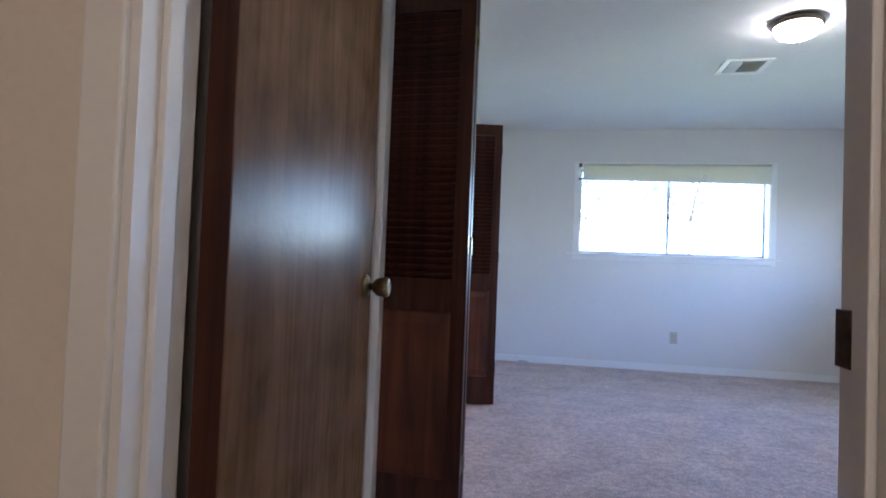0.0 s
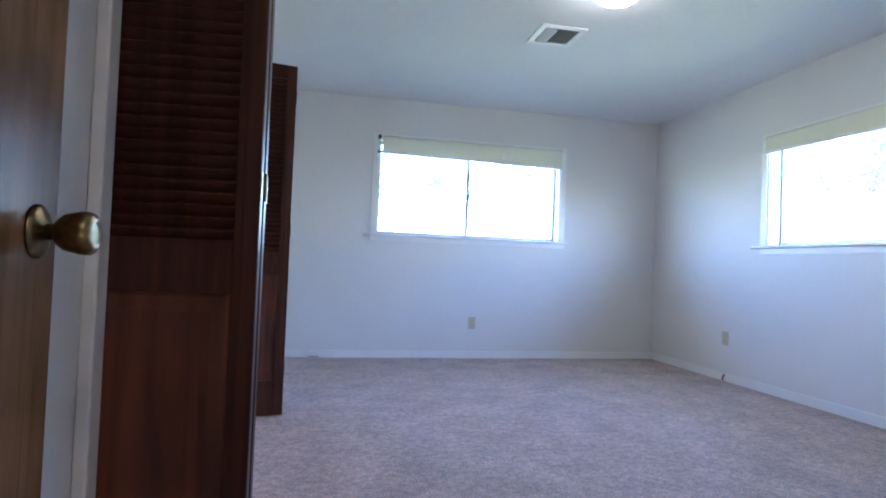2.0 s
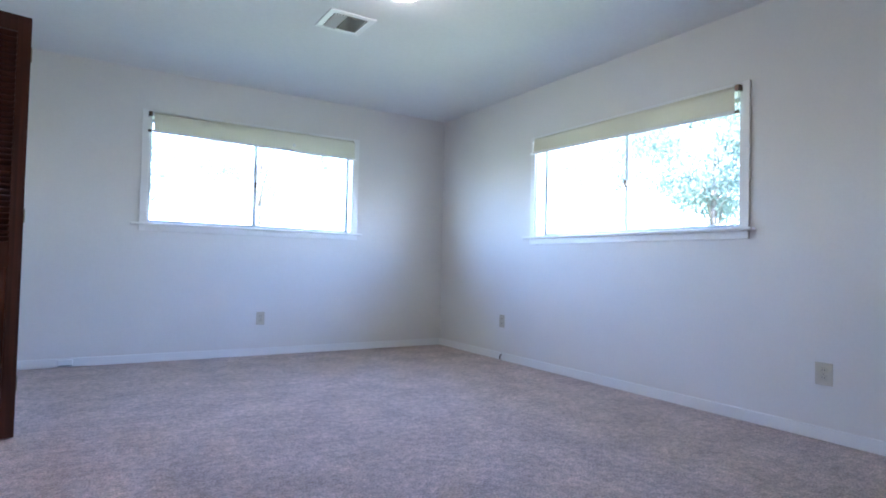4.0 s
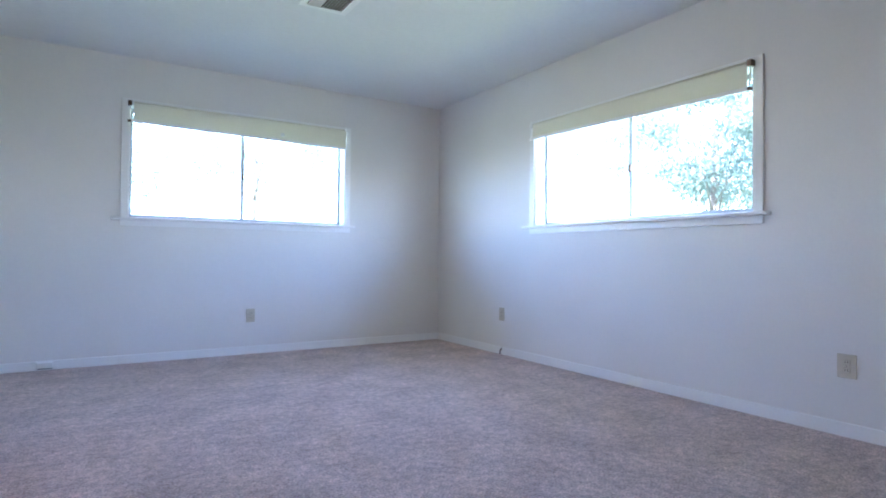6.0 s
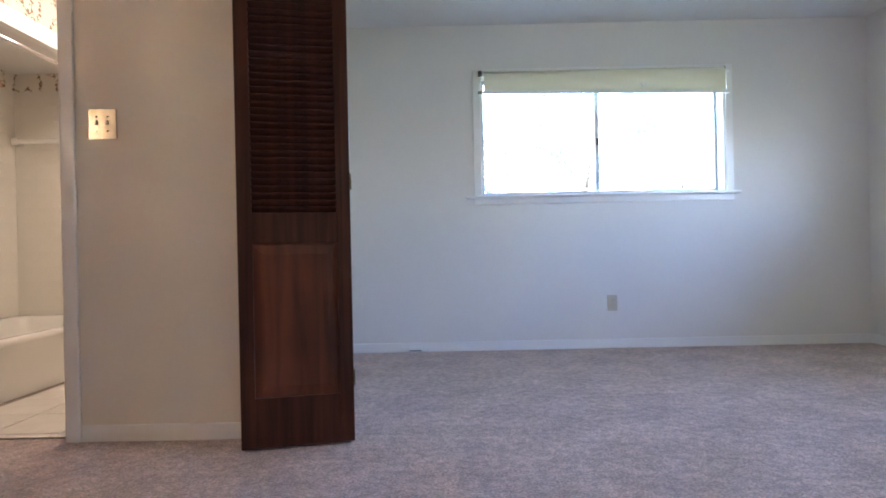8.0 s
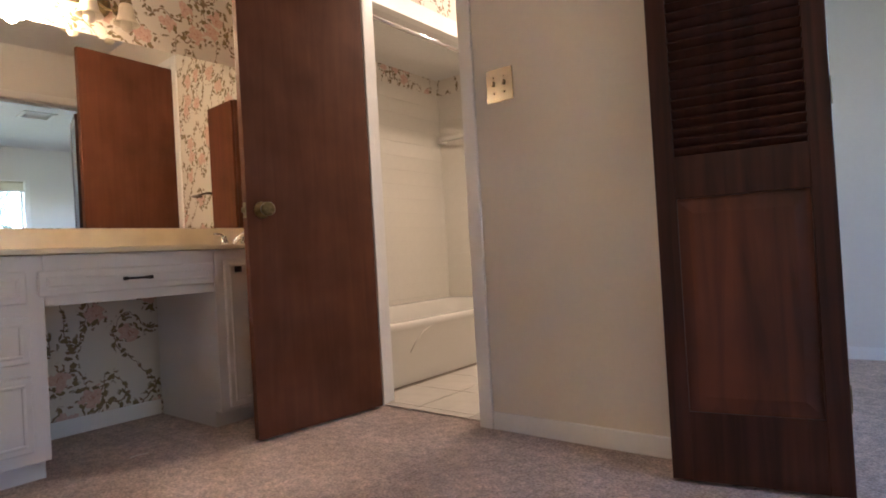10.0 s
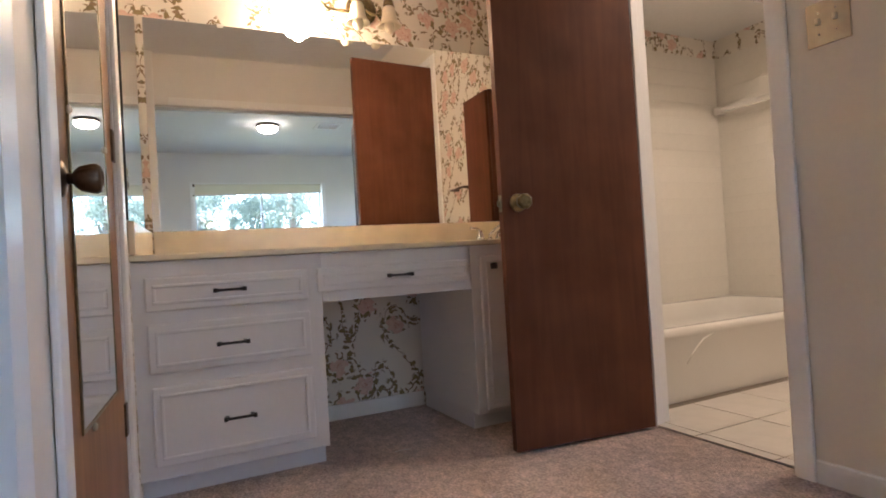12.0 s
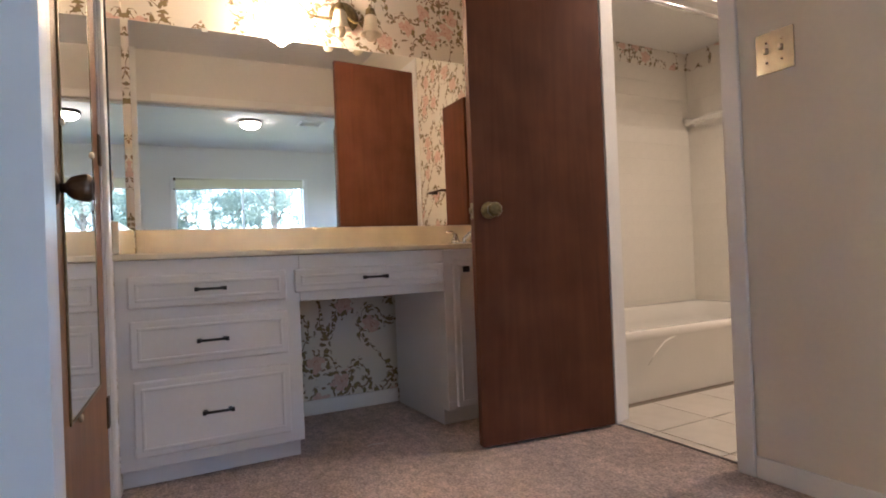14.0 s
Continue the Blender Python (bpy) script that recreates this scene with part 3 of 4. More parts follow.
def louvre_panel(parent, m, knob_x=None, knob_y=0):
    bm = bmesh.new()
    for x0, x1 in ((0, 0.055), (PW - 0.055, PW)):
        box(bm, x0, x1, 0, PT, 0.012, PH, bevel=0.003)
    for z0, z1 in ((0.012, 0.205), (0.805, 0.925), (PH - 0.075, PH)):
        box(bm, 0.052, PW - 0.052, 0.0015, PT - 0.0015, z0, z1, bevel=0.002)
    p = part("panel_frame", bm, M_WOOD, parent)
    p.matrix_basis = m
    f = bmesh.new()
    box(f, 0.052, PW - 0.052, 0.010, PT - 0.010, 0.205, 0.805)
    x0, x1, z0, z1 = 0.060, PW - 0.060, 0.214, 0.796
    b = 0.035
    for s, y0, y1 in ((1, 0.010, 0.003), (-1, PT - 0.010, PT - 0.003)):
        a = [f.verts.new((x, y0, z)) for x, z in ((x0, z0), (x1, z0), (x1, z1), (x0, z1))]
        c = [f.verts.new((x, y1, z)) for x, z in ((x0 + b, z0 + b), (x1 - b, z0 + b), (x1 - b, z1 - b), (x0 + b, z1 - b))]
        for k in range(4):
            f.faces.new((a[k], a[(k + 1) % 4], c[(k + 1) % 4], c[k]))
        f.faces.new(c)
    bmesh.ops.recalc_face_normals(f, faces=f.faces)
    part("raised_panel", f, M_PANELWOOD, p, "reddish raised wood panel")
    z = 0.932
    while z < PH - 0.085:
        s = new("slat", SLAT)
        s.parent = p
        s.matrix_basis = pose(0, 0, z)
        z += 0.0275
    if knob_x is not None:
        part("pull_knob", lathe([(0.006, 0), (0.006, 0.012), (0.013, 0.018), (0.014, 0.026), (0.008, 0.031)], 18, pose(knob_x, knob_y, 0.87, 90 if knob_y == 0 else -90)), M_BRASS, p)
    return p


def bifold(m, spread, label):
    """Two panels folded together; local x from the pivot to the fold, the second panel on the +y side."""
    d = thing("bifold_door", m, label, "folding door", "folding doors of the dressing alcove")
    louvre_panel(d, pose(0, 0, 0))
    louvre_panel(d, pose(0, 0.034, 0, 0, 0, spread))
    for z in (0.26, 1.05, 1.82):
        for y in (0.008, 0.052 + 0.0075):
            part("hinge_leaf", boxed(PW, PW + 0.002, y - 0.010, y + 0.010, z - 0.032, z + 0.032), M_BRASS, d)
        part("hinge_pin", tube([(PW + 0.004, 0.032, z - 0.032), (PW + 0.004, 0.032, z + 0.032)], 0.004, 8), M_BRASS, d)
    return d


bifold(pose(-0.245, 4.232, 0, 0, 0, 12.0), 1.5, "dark red-brown louvred folding door, folded open beside the alcove wall")
bifold(pose(-0.207, 2.345, 0, 0, 0, -5.0), 1.5, "dark red-brown louvred folding door, folded open near the entry door")

# ---- ceiling fittings of the bedroom ----
LX, LY = 1.87, 3.77
cl_ = thing("ceiling_light", pose(LX, LY, H), "round flush ceiling lamp with a lit white glass dome", "ceiling light")
part("base_ring", lathe([(0.125, -0.0005), (0.134, -0.012), (0.134, -0.028), (0.122, -0.036)], 40), M_BRONZE, cl_, "bronze ring")
part("glass_dome", lathe([(0.120, -0.034), (0.116, -0.058), (0.096, -0.082), (0.060, -0.098), (0.016, -0.104)], 40), M_LAMP, cl_, "lit frosted glass dome")
part("finial", lathe([(0.010, -0.103), (0.012, -0.111), (0.005, -0.118)], 14), M_BRASS, cl_)

cv = thing("ceiling_vent", pose(1.816, 4.49, H), "white metal ceiling air vent with angled louvres", "air vent")
part("backing", boxed(-0.115, 0.115, -0.115, 0.115, -0.0035, -0.001), M_DUCT, cv)
for x0, x1, y0, y1 in ((-0.155, 0.155, -0.155, -0.115), (-0.155, 0.155, 0.115, 0.155), (-0.155, -0.115, -0.115, 0.115), (0.115, 0.155, -0.115, 0.115)):
    part("frame_side", boxed(x0, x1, y0, y1, -0.010, -0.0005, bevel=0.003), M_TRIM, cv)
for k in range(8):
    x = -0.030 + 0.018 * k
    s_ = boxed(-0.001, 0.001, -0.11, 0.11, -0.010, 0.010)
    o = part("slat", s_, M_TRIM, cv)
    o.matrix_basis = pose(x, 0, -0.012, 0, 40)
for k in range(4):
    o = part("slat", boxed(-0.001, 0.001, -0.11, 0.11, -0.010, 0.010), M_TRIM, cv)
    o.matrix_basis = pose(-0.10 + 0.019 * k, 0, -0.012, 0, -40)


# ---- plates ----
def wall_plate(name, m, w, h, label, category, kind):
    """Local x across, y into the wall, z up, centred."""
    p = thing(name, m, label, category)
    part("plate", boxed(-w / 2, w / 2, -0.006, -0.0005, -h / 2, h / 2, bevel=0.0025), M_SWITCH if kind == "switch" else M_PLATE, p)
    if kind == "outlet":
        for z in (-0.020, 0.020):
            part("socket", boxed(-0.016, 0.016, -0.008, -0.005, z - 0.013, z + 0.013, bevel=0.003), M_PLATE, p)
            for x in (-0.006, 0.006):
                part("slot", boxed(x - 0.0012, x + 0.0012, -0.0086, -0.0075, z - 0.004, z + 0.006), M_SLOT, p)
        part("screw", lathe([(0.003, 0), (0.003, 0.002)], 10, pose(0, -0.006, 0, 90)), M_CHROME, p)
    if kind == "switch":
        for x in (-0.023, 0.023):
            part("toggle", boxed(x - 0.005, x + 0.005, -0.020, -0.005, -0.004, 0.014, bevel=0.002), M_PLATE, p)
            for z in (-0.030, 0.030):
                part("screw", lathe([(0.003, 0), (0.003, 0.002)], 10, pose(x, -0.006, z, 90)), M_CHROME, p)
    return p


wall_plate("outlet", pose(1.797, BY1, 0.338), 0.072, 0.116, "ivory power outlet low on the wall", "outlet", "outlet")
wall_plate("outlet", pose(BX1, 5.226, 0.358, 0, 0, -90), 0.072, 0.116, "ivory power outlet low on the wall near the corner", "outlet", "outlet")
wall_plate("outlet", pose(BX1, 2.487, 0.345, 0, 0, -90), 0.085, 0.116, "ivory power outlet low under the window's end", "outlet", "outlet")
wall_plate("light_switch", pose(-0.857, AYR, 1.317), 0.117, 0.125, "glossy pale brass double light switch plate with ivory toggles", "switch", "switch")
ph = thing("phone_jack", pose(0.316, BY1 - 0.013, 0.03), "small ivory phone jack box on the baseboard", "phone jack")
part("box", boxed(-0.05, 0.05, -0.030, -0.0005, -0.014, 0.032, bevel=0.005), M_TRIM, ph)
part("port", boxed(-0.045, 0.045, -0.029, -0.026, -0.017, -0.011), M_SLOT, ph)
cs = thing("cable_stub", pose(BX1 - 0.003, 5.222, 0.02), "short cable stub at a gap in the baseboard", "cable")
part("cable", tube([(0, 0, 0.03), (-0.012, 0, 0.026), (-0.018, 0.002, 0.012), (-0.018, 0.003, -0.015)], 0.006), M_BRONZE, cs)

# ---- vanity ----
VX = -1.985          # cabinet face
VL, KL, KR, VR = 2.632, 3.236, 3.856, 4.410


def moulded_front(parent, name, y0, y1, z0, z1, handle):
    """A drawer or door front with an applied moulding, facing +x."""
    front = part(name, boxed(VX, VX + 0.016, y0, y1, z0, z1, bevel=0.006), M_CAB, parent)
    m = 0.022
    for a, c, lo, hi in ((y0 + m, y1 - m, z0 + m, z0 + m + 0.011), (y0 + m, y1 - m, z1 - m - 0.011, z1 - m), (y0 + m, y0 + m + 0.011, z0 + m + 0.011, z1 - m - 0.011), (y1 - m - 0.011, y1 - m, z0 + m + 0.011, z1 - m - 0.011)):
        part("moulding", boxed(VX + 0.0155, VX + 0.022, a, c, lo, hi, bevel=0.003), M_CAB, front)
    if handle:
        hy, hz = handle
        g = bmesh.new()
        box(g, VX + 0.040, VX + 0.048, hy - 0.045, hy + 0.045, hz - 0.0045, hz + 0.0045, bevel=0.003)
        for s in (-1, 1):
            box(g, VX + 0.016, VX + 0.0405, hy + s * 0.040 - 0.006, hy + s * 0.040 + 0.006, hz - 0.006, hz + 0.006, bevel=0.002)
            box(g, VX + 0.036, VX + 0.050, hy + s * 0.046 - 0.006, hy + s * 0.046 + 0.006, hz - 0.007, hz + 0.007, bevel=0.002)
        part("handle", g, M_BLACK, front, "black iron bar handle")
    return front


du = thing("drawer_cabinet", pose(0, 0, 0), "white painted vanity cabinet with three drawers", "cabinet")
body = bmesh.new()
box(body, -2.54, VX, VL, KL, 0.072, 0.765, bevel=0.002)
part("body", body, M_CAB, du)
part("toe_kick", boxed(-2.54, VX - 0.055, VL + 0.004, KL - 0.004, 0.001, 0.072), M_CAB, du)
moulded_front(du, "drawer", 2.668, 3.185, 0.604, 0.712, (2.921, 0.660))
moulded_front(du, "drawer", 2.671, 3.187, 0.406, 0.564, (2.923, 0.484))
moulded_front(du, "drawer", 2.676, 3.187, 0.112, 0.364, (2.933, 0.237))

kd = thing("desk_drawer", pose(0, 0, 0), "white painted knee-space drawer between the vanity cabinets", "cabinet")
part("body", boxed(-2.53, VX - 0.0005, KL + 0.001, KR - 0.001, 0.588, 0.765, bevel=0.002), M_CAB, kd)
moulded_front(kd, "drawer", 3.217, 3.848, 0.624, 0.711, (3.530, 0.668))

sc = thing("sink_cabinet", pose(0, 0, 0), "white painted sink cabinet with a moulded door", "cabinet")
part("body", boxed(-2.525, VX, KR, VR, 0.072, 0.765, bevel=0.002), M_CAB, sc)
part("toe_kick", boxed(-2.52, VX - 0.055, KR + 0.004, VR - 0.004, 0.001, 0.072), M_CAB, sc)
dr = moulded_front(sc, "door", 3.895, 4.130, 0.086, 0.722, None)
part("door_knob", boxed(VX + 0.016, VX + 0.036, 3.940, 3.966, 0.664, 0.690, bevel=0.004), M_BLACK, dr, "square black knob")
moulded_front(sc, "door", 4.145, 4.395, 0.086, 0.722, None)

wt = thing("countertop", pose(0, 0, 0), "cream cultured marble vanity top with a low backsplash", "countertop")
top = bmesh.new()
box(top, -2.53, VX + 0.020, VL - 0.012, VR + 0.0005, 0.766, 0.788, bevel=0.005)
part("slab", top, M_COUNTER, wt)
bs = part("backsplash", boxed(0.004, 0.024, -0.850, 0.852, 0.7885, 0.896, bevel=0.004), M_COUNTER, wt)
bs.matrix_basis = BACK
ss = part("side_splash", boxed(1.668, 2.245, -0.025, -0.004, 0.7885, 0.894, bevel=0.004), M_COUNTER, wt)
ss.matrix_basis = CLOSET

mi = thing("vanity_mirror", BACK @ pose(0.004, 0, 0.899), "wide frameless wall mirror over the vanity", "mirror")
part("glass", boxed(0.001, 0.006, -0.850, 0.852, 0.0, 0.890), M_MIRROR, mi)
for y in (-0.55, 0.13):
    part("clip", boxed(0.0055, 0.011, y - 0.013, y + 0.013, 0.878, 0.897, bevel=0.002), M_CLIP, mi)
sm = thing("side_mirror", CLOSET @ pose(0, -0.004, 0.897), "frameless mirror on the side wall above the vanity", "mirror")
part("glass", boxed(1.668, 2.240, -0.006, -0.001, 0.0, 0.892), M_MIRROR, sm)
part("edge", boxed(1.660, 1.6675, -0.007, -0.0005, 0.0, 0.892), M_BLACK, sm, "dark mirror edge")

fa = thing("faucet", pose(-2.40, 4.210, 0.7885), "chrome two-handle basin faucet on the vanity top", "faucet")
part("base", boxed(-0.025, 0.025, -0.085, 0.085, 0, 0.014, bevel=0.006), M_CHROME, fa)
part("spout", tube([(0, 0, 0.01), (0, 0.0, 0.030), (0.02, 0.02, 0.055), (0.05, 0.04, 0.075), (0.09, 0.05, 0.080), (0.115, 0.055, 0.068), (0.120, 0.056, 0.050)], 0.011, 12), M_CHROME, fa)
for y, s in ((-0.055, -1), (0.055, 1)):
    part("handle_base", lathe([(0.022, 0.012), (0.019, 0.03), (0.012, 0.05), (0.012, 0.058)], 20, pose(0, y, 0)), M_CHROME, fa)
    part("lever", tube([(0, y, 0.055), (0.005, y + s * 0.02, 0.066), (0.01, y + s * 0.060, 0.070)], 0.0065, 10), M_CHROME, fa)

baseboard(BACK @ pose(0.001, -0.29, 0, 0, 0, 90), 0.60)

# wall lamp over the mirror: brass arms with bell shades
vl = thing("vanity_light", BACK @ pose(0.0, 0.10, 1.945), "ornate brass wall lamp with bell glass shades, lit", "wall lamp")
part("back_plate", lathe([(0.075, 0.001), (0.075, 0.010), (0.055, 0.018), (0.03, 0.030), (0.012, 0.038)], 28, pose(0, 0, 0, 0, 90)), M_BRASS, vl)
for k, y in enumerate((-0.29, -0.055, 0.10)):
    arm = [(0.03, 0.0, 0.0), (0.07, y * 0.3, -0.045), (0.10, y * 0.65, -0.055), (0.115, y * 0.9, -0.010), (0.115, y, 0.035), (0.115, y, 0.010)]
    part("arm", tube(arm, 0.007, 10), M_BRASS, vl)
    part("scroll", tube([(0.10, y * 0.65 + 0.028 * math.cos(a) * (1 - a / 9), -0.055 + 0.028 * math.sin(a) * (1 - a / 9)) for a in [i * 0.5 for i in range(14)]], 0.0045, 8), M_BRASS, vl)
    part("socket_cup", lathe([(0.012, 0.02), (0.022, 0.012), (0.026, -0.012), (0.020, -0.022)], 20, pose(0.115, y, 0)), M_BRASS, vl)
    lit = k == 0
    sh = part("shade", lathe([(0.022, -0.018), (0.030, -0.030), (0.034, -0.060), (0.040, -0.090), (0.055, -0.112), (0.053, -0.113), (0.037, -0.090), (0.030, -0.060), (0.024, -0.034)], 28, pose(0.115, y, 0)), M_BULB if lit else M_FROST, vl, "lit white glass bell shade" if lit else "frosted glass bell shade")
    part("bulb", lathe([(0.012, -0.060), (0.022, -0.095), (0.026, -0.118), (0.020, -0.138), (0.006, -0.146)], 20, pose(0.115, y, 0)), M_BULB if lit else M_FROST, vl, "lit bulb" if lit else "")

tb = thing("towel_bar", pose(-2.03, AYR - 0.003, 1.14), "short dark metal towel bar on the papered wall", "towel bar")
part("bar", tube([(-0.10, -0.055, 0), (0.10, -0.055, 0)], 0.006), M_BRONZE, tb)
for x in (-0.085, 0.085):
    part("post", tube([(x, -0.001, 0), (x, -0.055, 0)], 0.008), M_BRONZE, tb)
mc = thing("medicine_cabinet", pose(-2.30, AYR - 0.003, 0.90), "brown wood wall cabinet beside the mirror", "cabinet")
part("body", boxed(-0.14, 0.14, -0.030, -0.001, 0, 0.74, bevel=0.003), M_BATHDOOR, mc)
part("door", boxed(-0.135, 0.135, -0.047, -0.031, 0.005, 0.735, bevel=0.003), M_BATHDOOR, mc)
wall_plate("outlet", CLOSET @ pose(1.70, -0.003, 1.03), 0.072, 0.116, "ivory power outlet on the papered wall", "outlet", "outlet")

# ---- bathroom ----
bt = thing("bathtub", pose(0, 0, 0), "white enamelled bathtub with a plain apron", "bathtub")


def rounded_loop(x0, x1, y0, y1, r, n=6):
    pts = []
    for cx, cy, a0 in ((x1 - r, y1 - r, 0), (x0 + r, y1 - r, 90), (x0 + r, y0 + r, 180), (x1 - r, y0 + r, 270)):
        for k in range(n + 1):
            a = radians(a0 + 90 * k / n)
            pts.append((cx + r * math.cos(a), cy + r * math.sin(a)))
    return pts


tub = bmesh.new()
tx0, tx1, ty0, ty1 = TILEX + 0.010, TUBX, AYR + T + 0.002, BY1 - 0.002
prev = None
for ins, z, r in ((0.012, 0.004, 0.01), (0.012, 0.285, 0.01), (0.004, 0.296, 0.012), (0.0, 0.315, 0.02), (0.004, 0.332, 0.03), (0.014, 0.338, 0.04), (0.060, 0.336, 0.08), (0.078, 0.322, 0.10), (0.095, 0.24, 0.11), (0.13, 0.07, 0.13), (0.19, 0.045, 0.13)):
    ring = [tub.verts.new((x, y, z)) for x, y in rounded_loop(tx0 + ins, tx1 - ins, ty0 + ins, ty1 - ins, r)]
    if prev:
        for k in range(len(ring)):
            f = tub.faces.new((prev[k], prev[(k + 1) % len(ring)], ring[(k + 1) % len(ring)], ring[k]))
            f.smooth = True
    prev = ring
tub.faces.new(prev)
part("basin", tub, M_TUB, bt)
part("apron_ridge", tube([(TUBX - 0.012, 5.08, 0.300), (TUBX - 0.013, 4.98, 0.27), (TUBX - 0.014, 4.91, 0.22), (TUBX - 0.0155, 4.86, 0.17)], 0.006, 8), M_TUB, bt)

structure("tub_soffit", boxed(TILEX, TUBX - 0.045, AYR + T, BY1, TZ + 0.135, TZ + 0.17), M_CEIL, "white lowered ceiling over the bathtub", "ceiling")
structure("tub_header", boxed(TUBX - 0.045, TUBX, AYR + T, BY1, TZ + 0.122, H), M_PAPER, "floral papered header over the bathtub", "wall")
structure("header_trim", boxed(TUBX - 0.050, TUBX + 0.004, AYR + T, BY1, TZ + 0.022, TZ + 0.122), M_TRIM, "white painted board under the papered header", "trim")
rod = thing("shower_rod", pose(0, 0, 0), "chrome shower curtain rod under the header", "curtain rod")
part("rod", tube([(TUBX + 0.018, AYR + T + 0.002, TZ - 0.068), (TUBX + 0.018, BY1 - 0.002, TZ - 0.068)], 0.0125, 14), M_CHROME, rod)
for y in (AYR + T + 0.001, BY1 - 0.016):
    part("flange", tube([(TUBX + 0.018, y, TZ - 0.068), (TUBX + 0.018, y + 0.014, TZ - 0.068)], 0.028, 18), M_CHROME, rod)
structure("wallpaper_3", boxed(TILEX + 0.0005, TILEX + 0.003, AYR + T, BY1 - 0.004, TZ, TZ + 0.135), M_PAPER, "floral wallpaper border over the tub tiles", "wallpaper")
structure("wallpaper_4", boxed(TILEX + 0.003, TUBX - 0.05, BY1 - 0.003, BY1 - 0.0005, TZ, TZ + 0.135), M_PAPER, "floral wallpaper border over the tub tiles", "wallpaper")
structure("wallpaper_5", boxed(TUBX + 0.001, BX0 - T, BY1 - 0.003, BY1 - 0.0005, 0.0, H), M_PAPER, "floral wallpaper in the bathroom", "wallpaper")
sb = thing("soap_shelf", pose(0, 0, 0), "white ceramic grab bar on the tiled wall", "grab bar")
part("bar", boxed(TILEX + 0.03, TILEX + 0.50, BY1 - 0.085, BY1 - 0.055, 1.610, 1.645, bevel=0.010), M_TUB, sb)
for x in (TILEX + 0.03, TILEX + 0.45):
    part("post", boxed(x, x + 0.05, BY1 - 0.080, BY1 - 0.011, 1.600, 1.655, bevel=0.008), M_TUB, sb)
bl = thing("ceiling_light", pose(-1.05, 5.35, H), "round flush ceiling lamp with a lit glass dome in the bathroom", "ceiling light")
part("base_ring", lathe([(0.15, -0.0005), (0.155, -0.02), (0.14, -0.03)], 32), M_BRASS, bl)
part("glass_dome", lathe([(0.138, -0.028), (0.12, -0.065), (0.07, -0.09), (0.02, -0.097)], 32), M_BATHLAMP, bl)
# No hall fitting is in view; this one is added for warm fill.
hl = thing("ceiling_light", pose(0.9, -0.55, H), "unseen round ceiling lamp added to light the hall", "ceiling light")
part("base_ring", lathe([(0.15, -0.0005), (0.155, -0.02), (0.14, -0.03)], 32), M_BRASS, hl)
part("glass_dome", lathe([(0.138, -0.028), (0.12, -0.065), (0.07, -0.09), (0.02, -0.097)], 32), M_HALLFILL, hl)

# ---- outdoors ----
structure("ground", boxed(-400, 400, -400, 400, -0.9, -0.5), M_GRASS, "sunlit mown lawn", "ground")


def tree(x, y, height, crown, seed, trunk_r=0.16, low=0.70):
    rnd = random.Random(seed)
    t = thing("tree", pose(x, y, -0.5), "broad leafy green tree on the lawn", "tree", "trees outside the windows")
    base = height * 0.36
    tr = bmesh.new()
    for pts, r in [([(0, 0, 0), (0.03, 0.02, base * 0.5), (0.0, 0.05, base), (0.1, 0.0, height * 0.7)], trunk_r)] + [
            ([(0, 0.03, base * (0.8 + 0.1 * k)), (math.cos(k * 1.6) * crown * 0.3, math.sin(k * 1.6) * crown * 0.3, height * 0.58), (math.cos(k * 1.6) * crown * 0.62, math.sin(k * 1.6) * crown * 0.62, height * 0.76)], trunk_r * 0.28) for k in range(5)]:
        b = tube(pts, r, 8)
        me = bpy.data.meshes.new("tmp")
        b.to_mesh(me)
        b.free()
        tr.from_mesh(me)
        bpy.data.meshes.remove(me)
    part("trunk", tr, M_BARK, t)
    verts, faces = [], []
    for c in range(60):
        a, u = rnd.uniform(0, 6.28), rnd.uniform(-0.9, 1)
        q = rnd.uniform(0.35, 1.0) * math.sqrt(max(0, 1 - u * u * 0.8))
        cx, cy, cz = crown * q * math.cos(a), crown * q * math.sin(a), height * low + u * height * (0.97 - low)
        cr = crown * rnd.uniform(0.16, 0.34)
        for k in range(330):
            d = Vector((rnd.gauss(0, 1), rnd.gauss(0, 1), rnd.gauss(0, 0.8))) * cr * 0.55
            s = rnd.uniform(0.042, 0.085)
            e = Euler((rnd.uniform(0, 6), rnd.uniform(0, 6), rnd.uniform(0, 6))).to_matrix()
            n = len(verts)
            for lx, ly in ((-s, 0), (0, -s * 0.5), (s, 0), (0, s * 0.5)):
                verts.append(tuple(Vector((cx, cy, cz)) + d + e @ Vector((lx, ly, 0))))
            faces.append((n, n + 1, n + 2, n + 3))
    me = bpy.data.meshes.new("crown")
    me.from_pydata(verts, [], faces)
    me.materials.append(M_LEAF)
    new("crown", me).parent = t
    return t


tree(15.5, 10.7, 7.2, 2.5, 1, 0.09)
for i, (x, y, h, c) in enumerate(((24, 2, 8, 3.4), (26, 8, 9, 3.8), (25, 15, 8.5, 3.6), (22, 21, 9, 3.8), (23, -5, 8, 3.4), (-4, 30, 9, 3.8), (2, 33, 9, 3.6), (7.5, 30, 10, 4.0), (13, 32, 10, 4.2))):
    tree(x, y, h, c, 10 + i)

for i, (x, y, h, c) in enumerate(((27, 1.5, 6.0, 2.8), (26.5, 5.0, 5.6, 2.6), (31, 8.0, 6.5, 2.6), (28, 12.5, 5.5, 2.8))):
    tree(x, y, h, c, 40 + i, 0.12, 0.52)

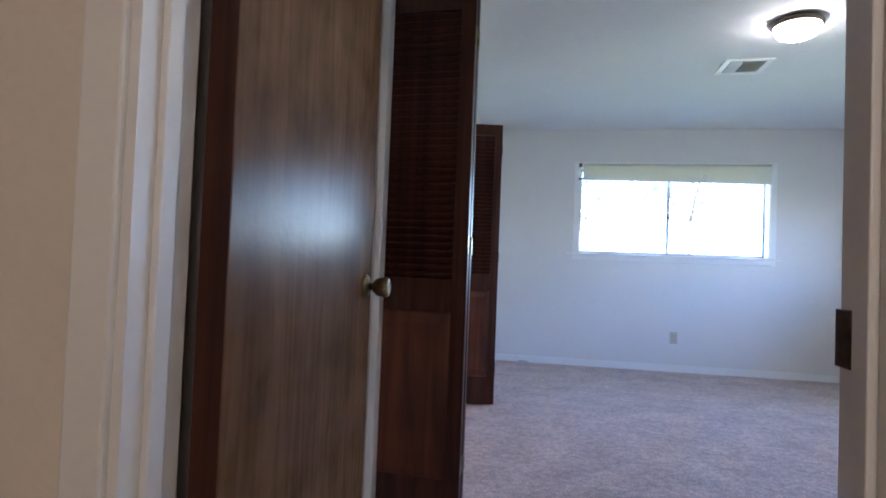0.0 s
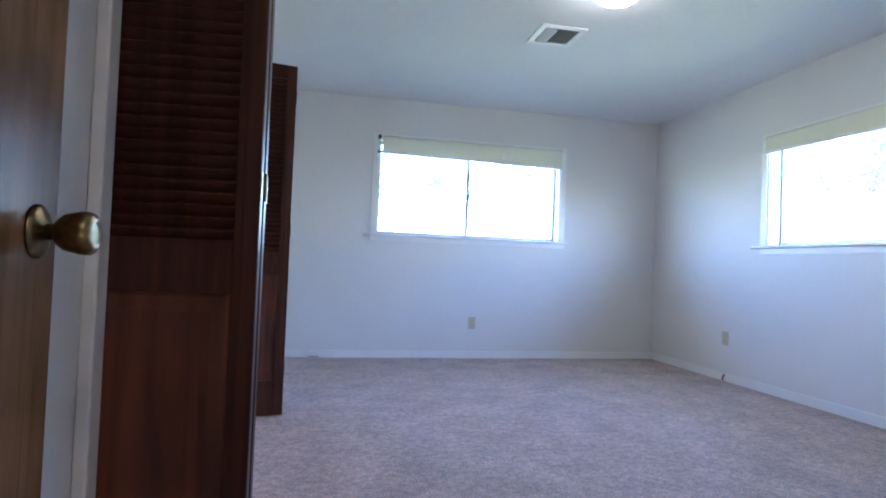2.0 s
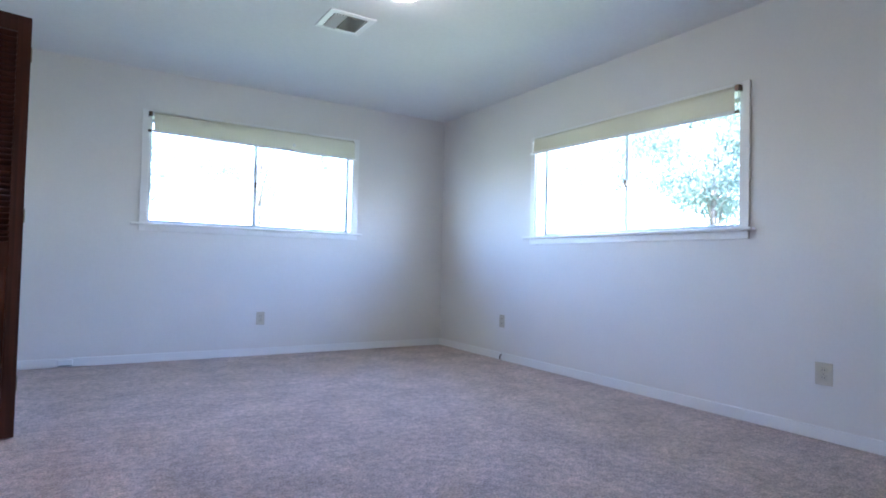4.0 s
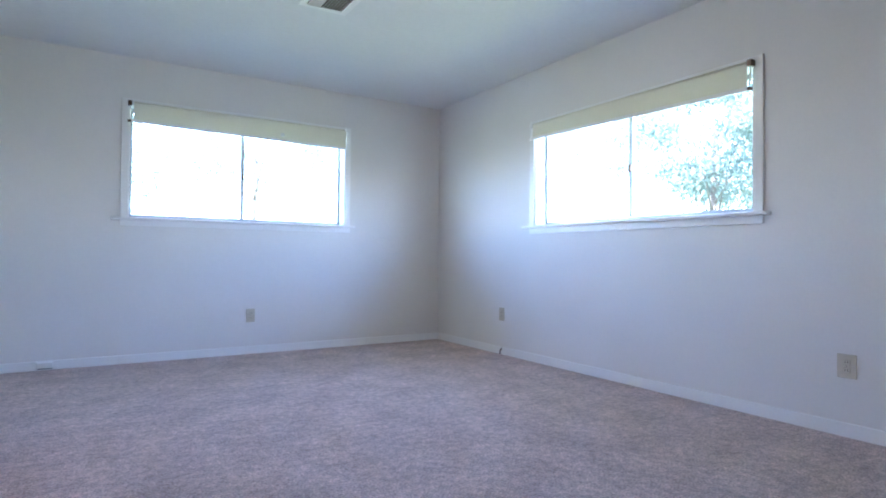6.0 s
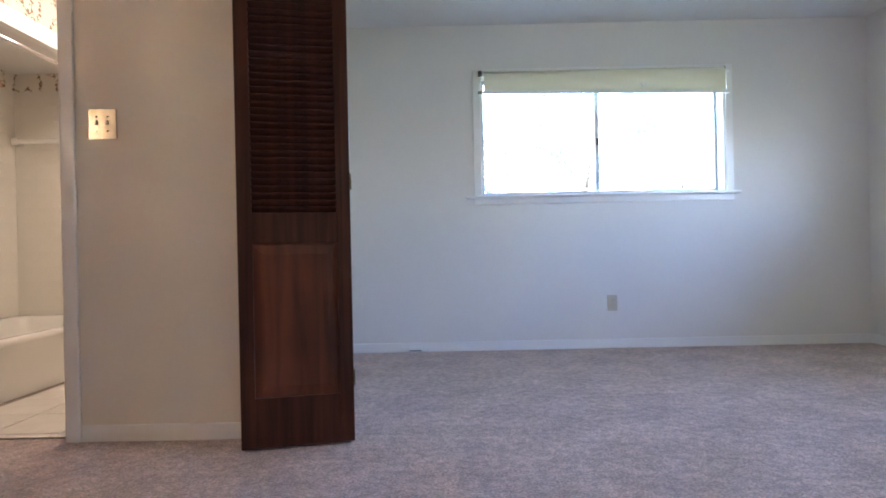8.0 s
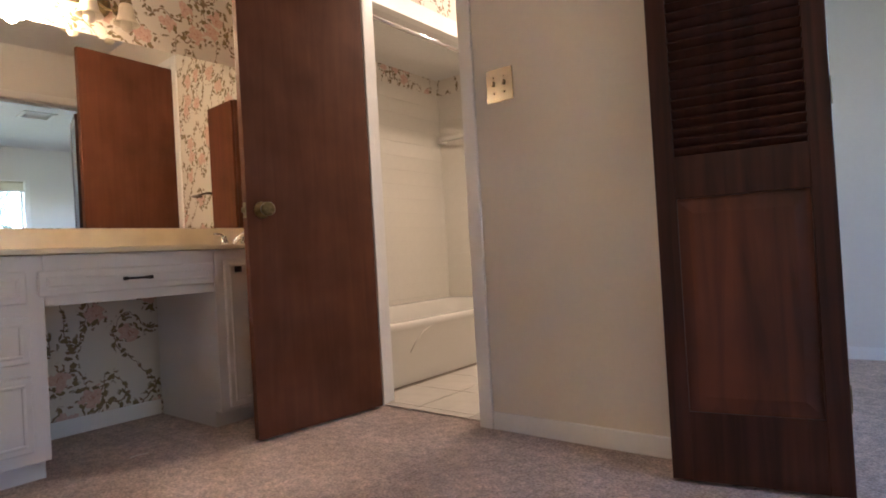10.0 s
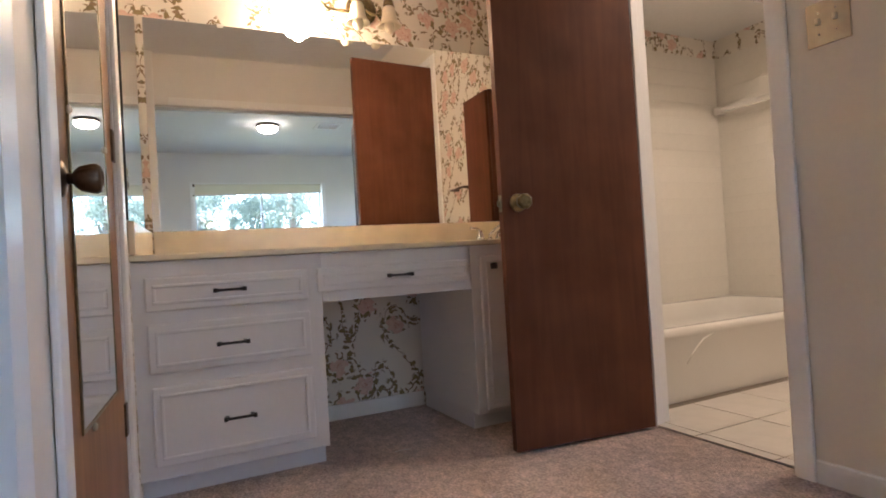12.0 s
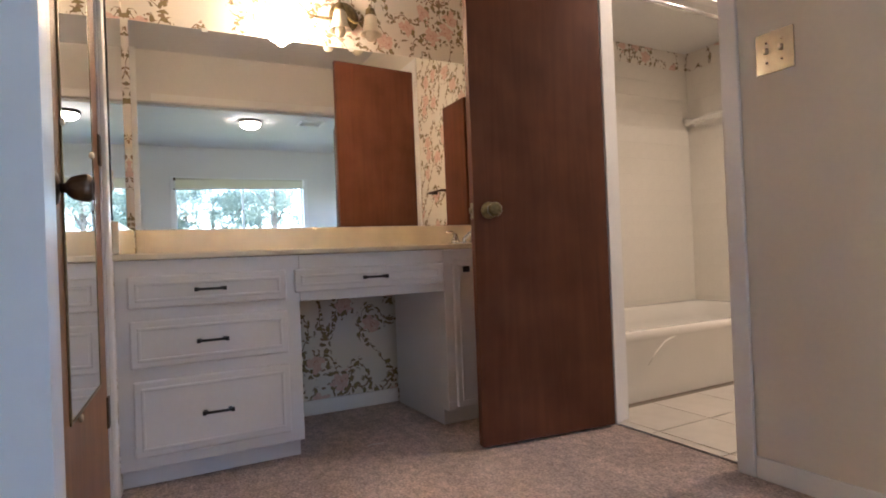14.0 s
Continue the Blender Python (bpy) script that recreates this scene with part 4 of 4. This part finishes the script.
th = thing("thread", pose(-1.971, 3.477, 0.003), "short pale loose thread lying on the carpet", "thread")
part("strand", tube([(0, 0, 0), (-0.003, 0.022, 0.001), (0.002, 0.044, 0.001), (0.006, 0.058, 0.001), (-0.004, 0.068, 0.0)], 0.0016, 6), M_TRIM, th)

# ---- tiles ----
ft = structure("floor_bathroom", boxed(TUBX - 0.01, BX0 - T, AYR + 0.045, BY1, 0.0005, 0.004), M_GROUT, "white square ceramic floor tiles with brown grout", "floor")
P = 0.308


def tile_data(name, w, h, t, material):
    bm = boxed(-w / 2, w / 2, -h / 2, h / 2, 0, t)
    top = [e for e in bm.edges if all(v.co.z > t * 0.5 for v in e.verts)]
    bmesh.ops.bevel(bm, geom=top, offset=min(0.0007, t * 0.5), segments=1, affect="EDGES")
    me = bpy.data.meshes.new(name)
    bm.to_mesh(me)
    bm.free()
    me.materials.append(material)
    return me


FT = tile_data("tile", P - 0.006, P - 0.006, 0.007, M_FTILE)
for i in range(4):
    for j in range(6):
        x, y = -1.440 + P * (i - 0.5), 4.505 + P * (j + 0.5)
        if x - P / 2 > TUBX - 0.15 and x + P / 2 < BX0 - T + 0.1 and y + P / 2 < BY1 + 0.1:
            o = new("tile", FT)
            o.parent = ft
            o.matrix_basis = pose(x, y, 0.001)
FT2 = tile_data("threshold_tile", P - 0.006, 0.044, 0.007, M_FTILE)
for i in range(4):
    o = new("tile", FT2)
    o.parent = ft
    o.matrix_basis = pose(-1.440 + P * (i - 0.5), 4.480, 0.001)

S = 0.1095
wtile = structure("tile_wall_back", boxed(TILEX + 0.0005, TILEX + 0.0072, AYR + T, BY1, 0.30, TZ), M_WGROUT, "white square wall tiles over the bathtub", "wall tiles")
WT = tile_data("tile", S + 0.0012, S - 0.0022, 0.006, M_TILE)
rows = 16
for i in range(14):
    for j in range(rows):
        y, z = BY1 - 0.010 - S * (i + 0.5), TZ - S * (j + 0.5)
        if z - S / 2 > 0.27:
            o = new("tile", WT)
            o.parent = wtile
            o.matrix_basis = pose(TILEX + 0.003, y, z, 90, 0, 90)
etile = structure("tile_wall_end", boxed(TILEX + 0.004, TUBX + 0.02, BY1 - 0.0072, BY1 - 0.0005, 0.30, TZ), M_WGROUT, "white square wall tiles over the bathtub", "wall tiles")
for i in range(8):
    for j in range(rows):
        x, z = TILEX + 0.010 + S * (i + 0.5), TZ - S * (j + 0.5)
        if z - S / 2 > 0.27 and x + S / 2 < TUBX + 0.03:
            o = new("tile", WT)
            o.parent = etile
            o.matrix_basis = pose(x, BY1 - 0.003, z, 90)
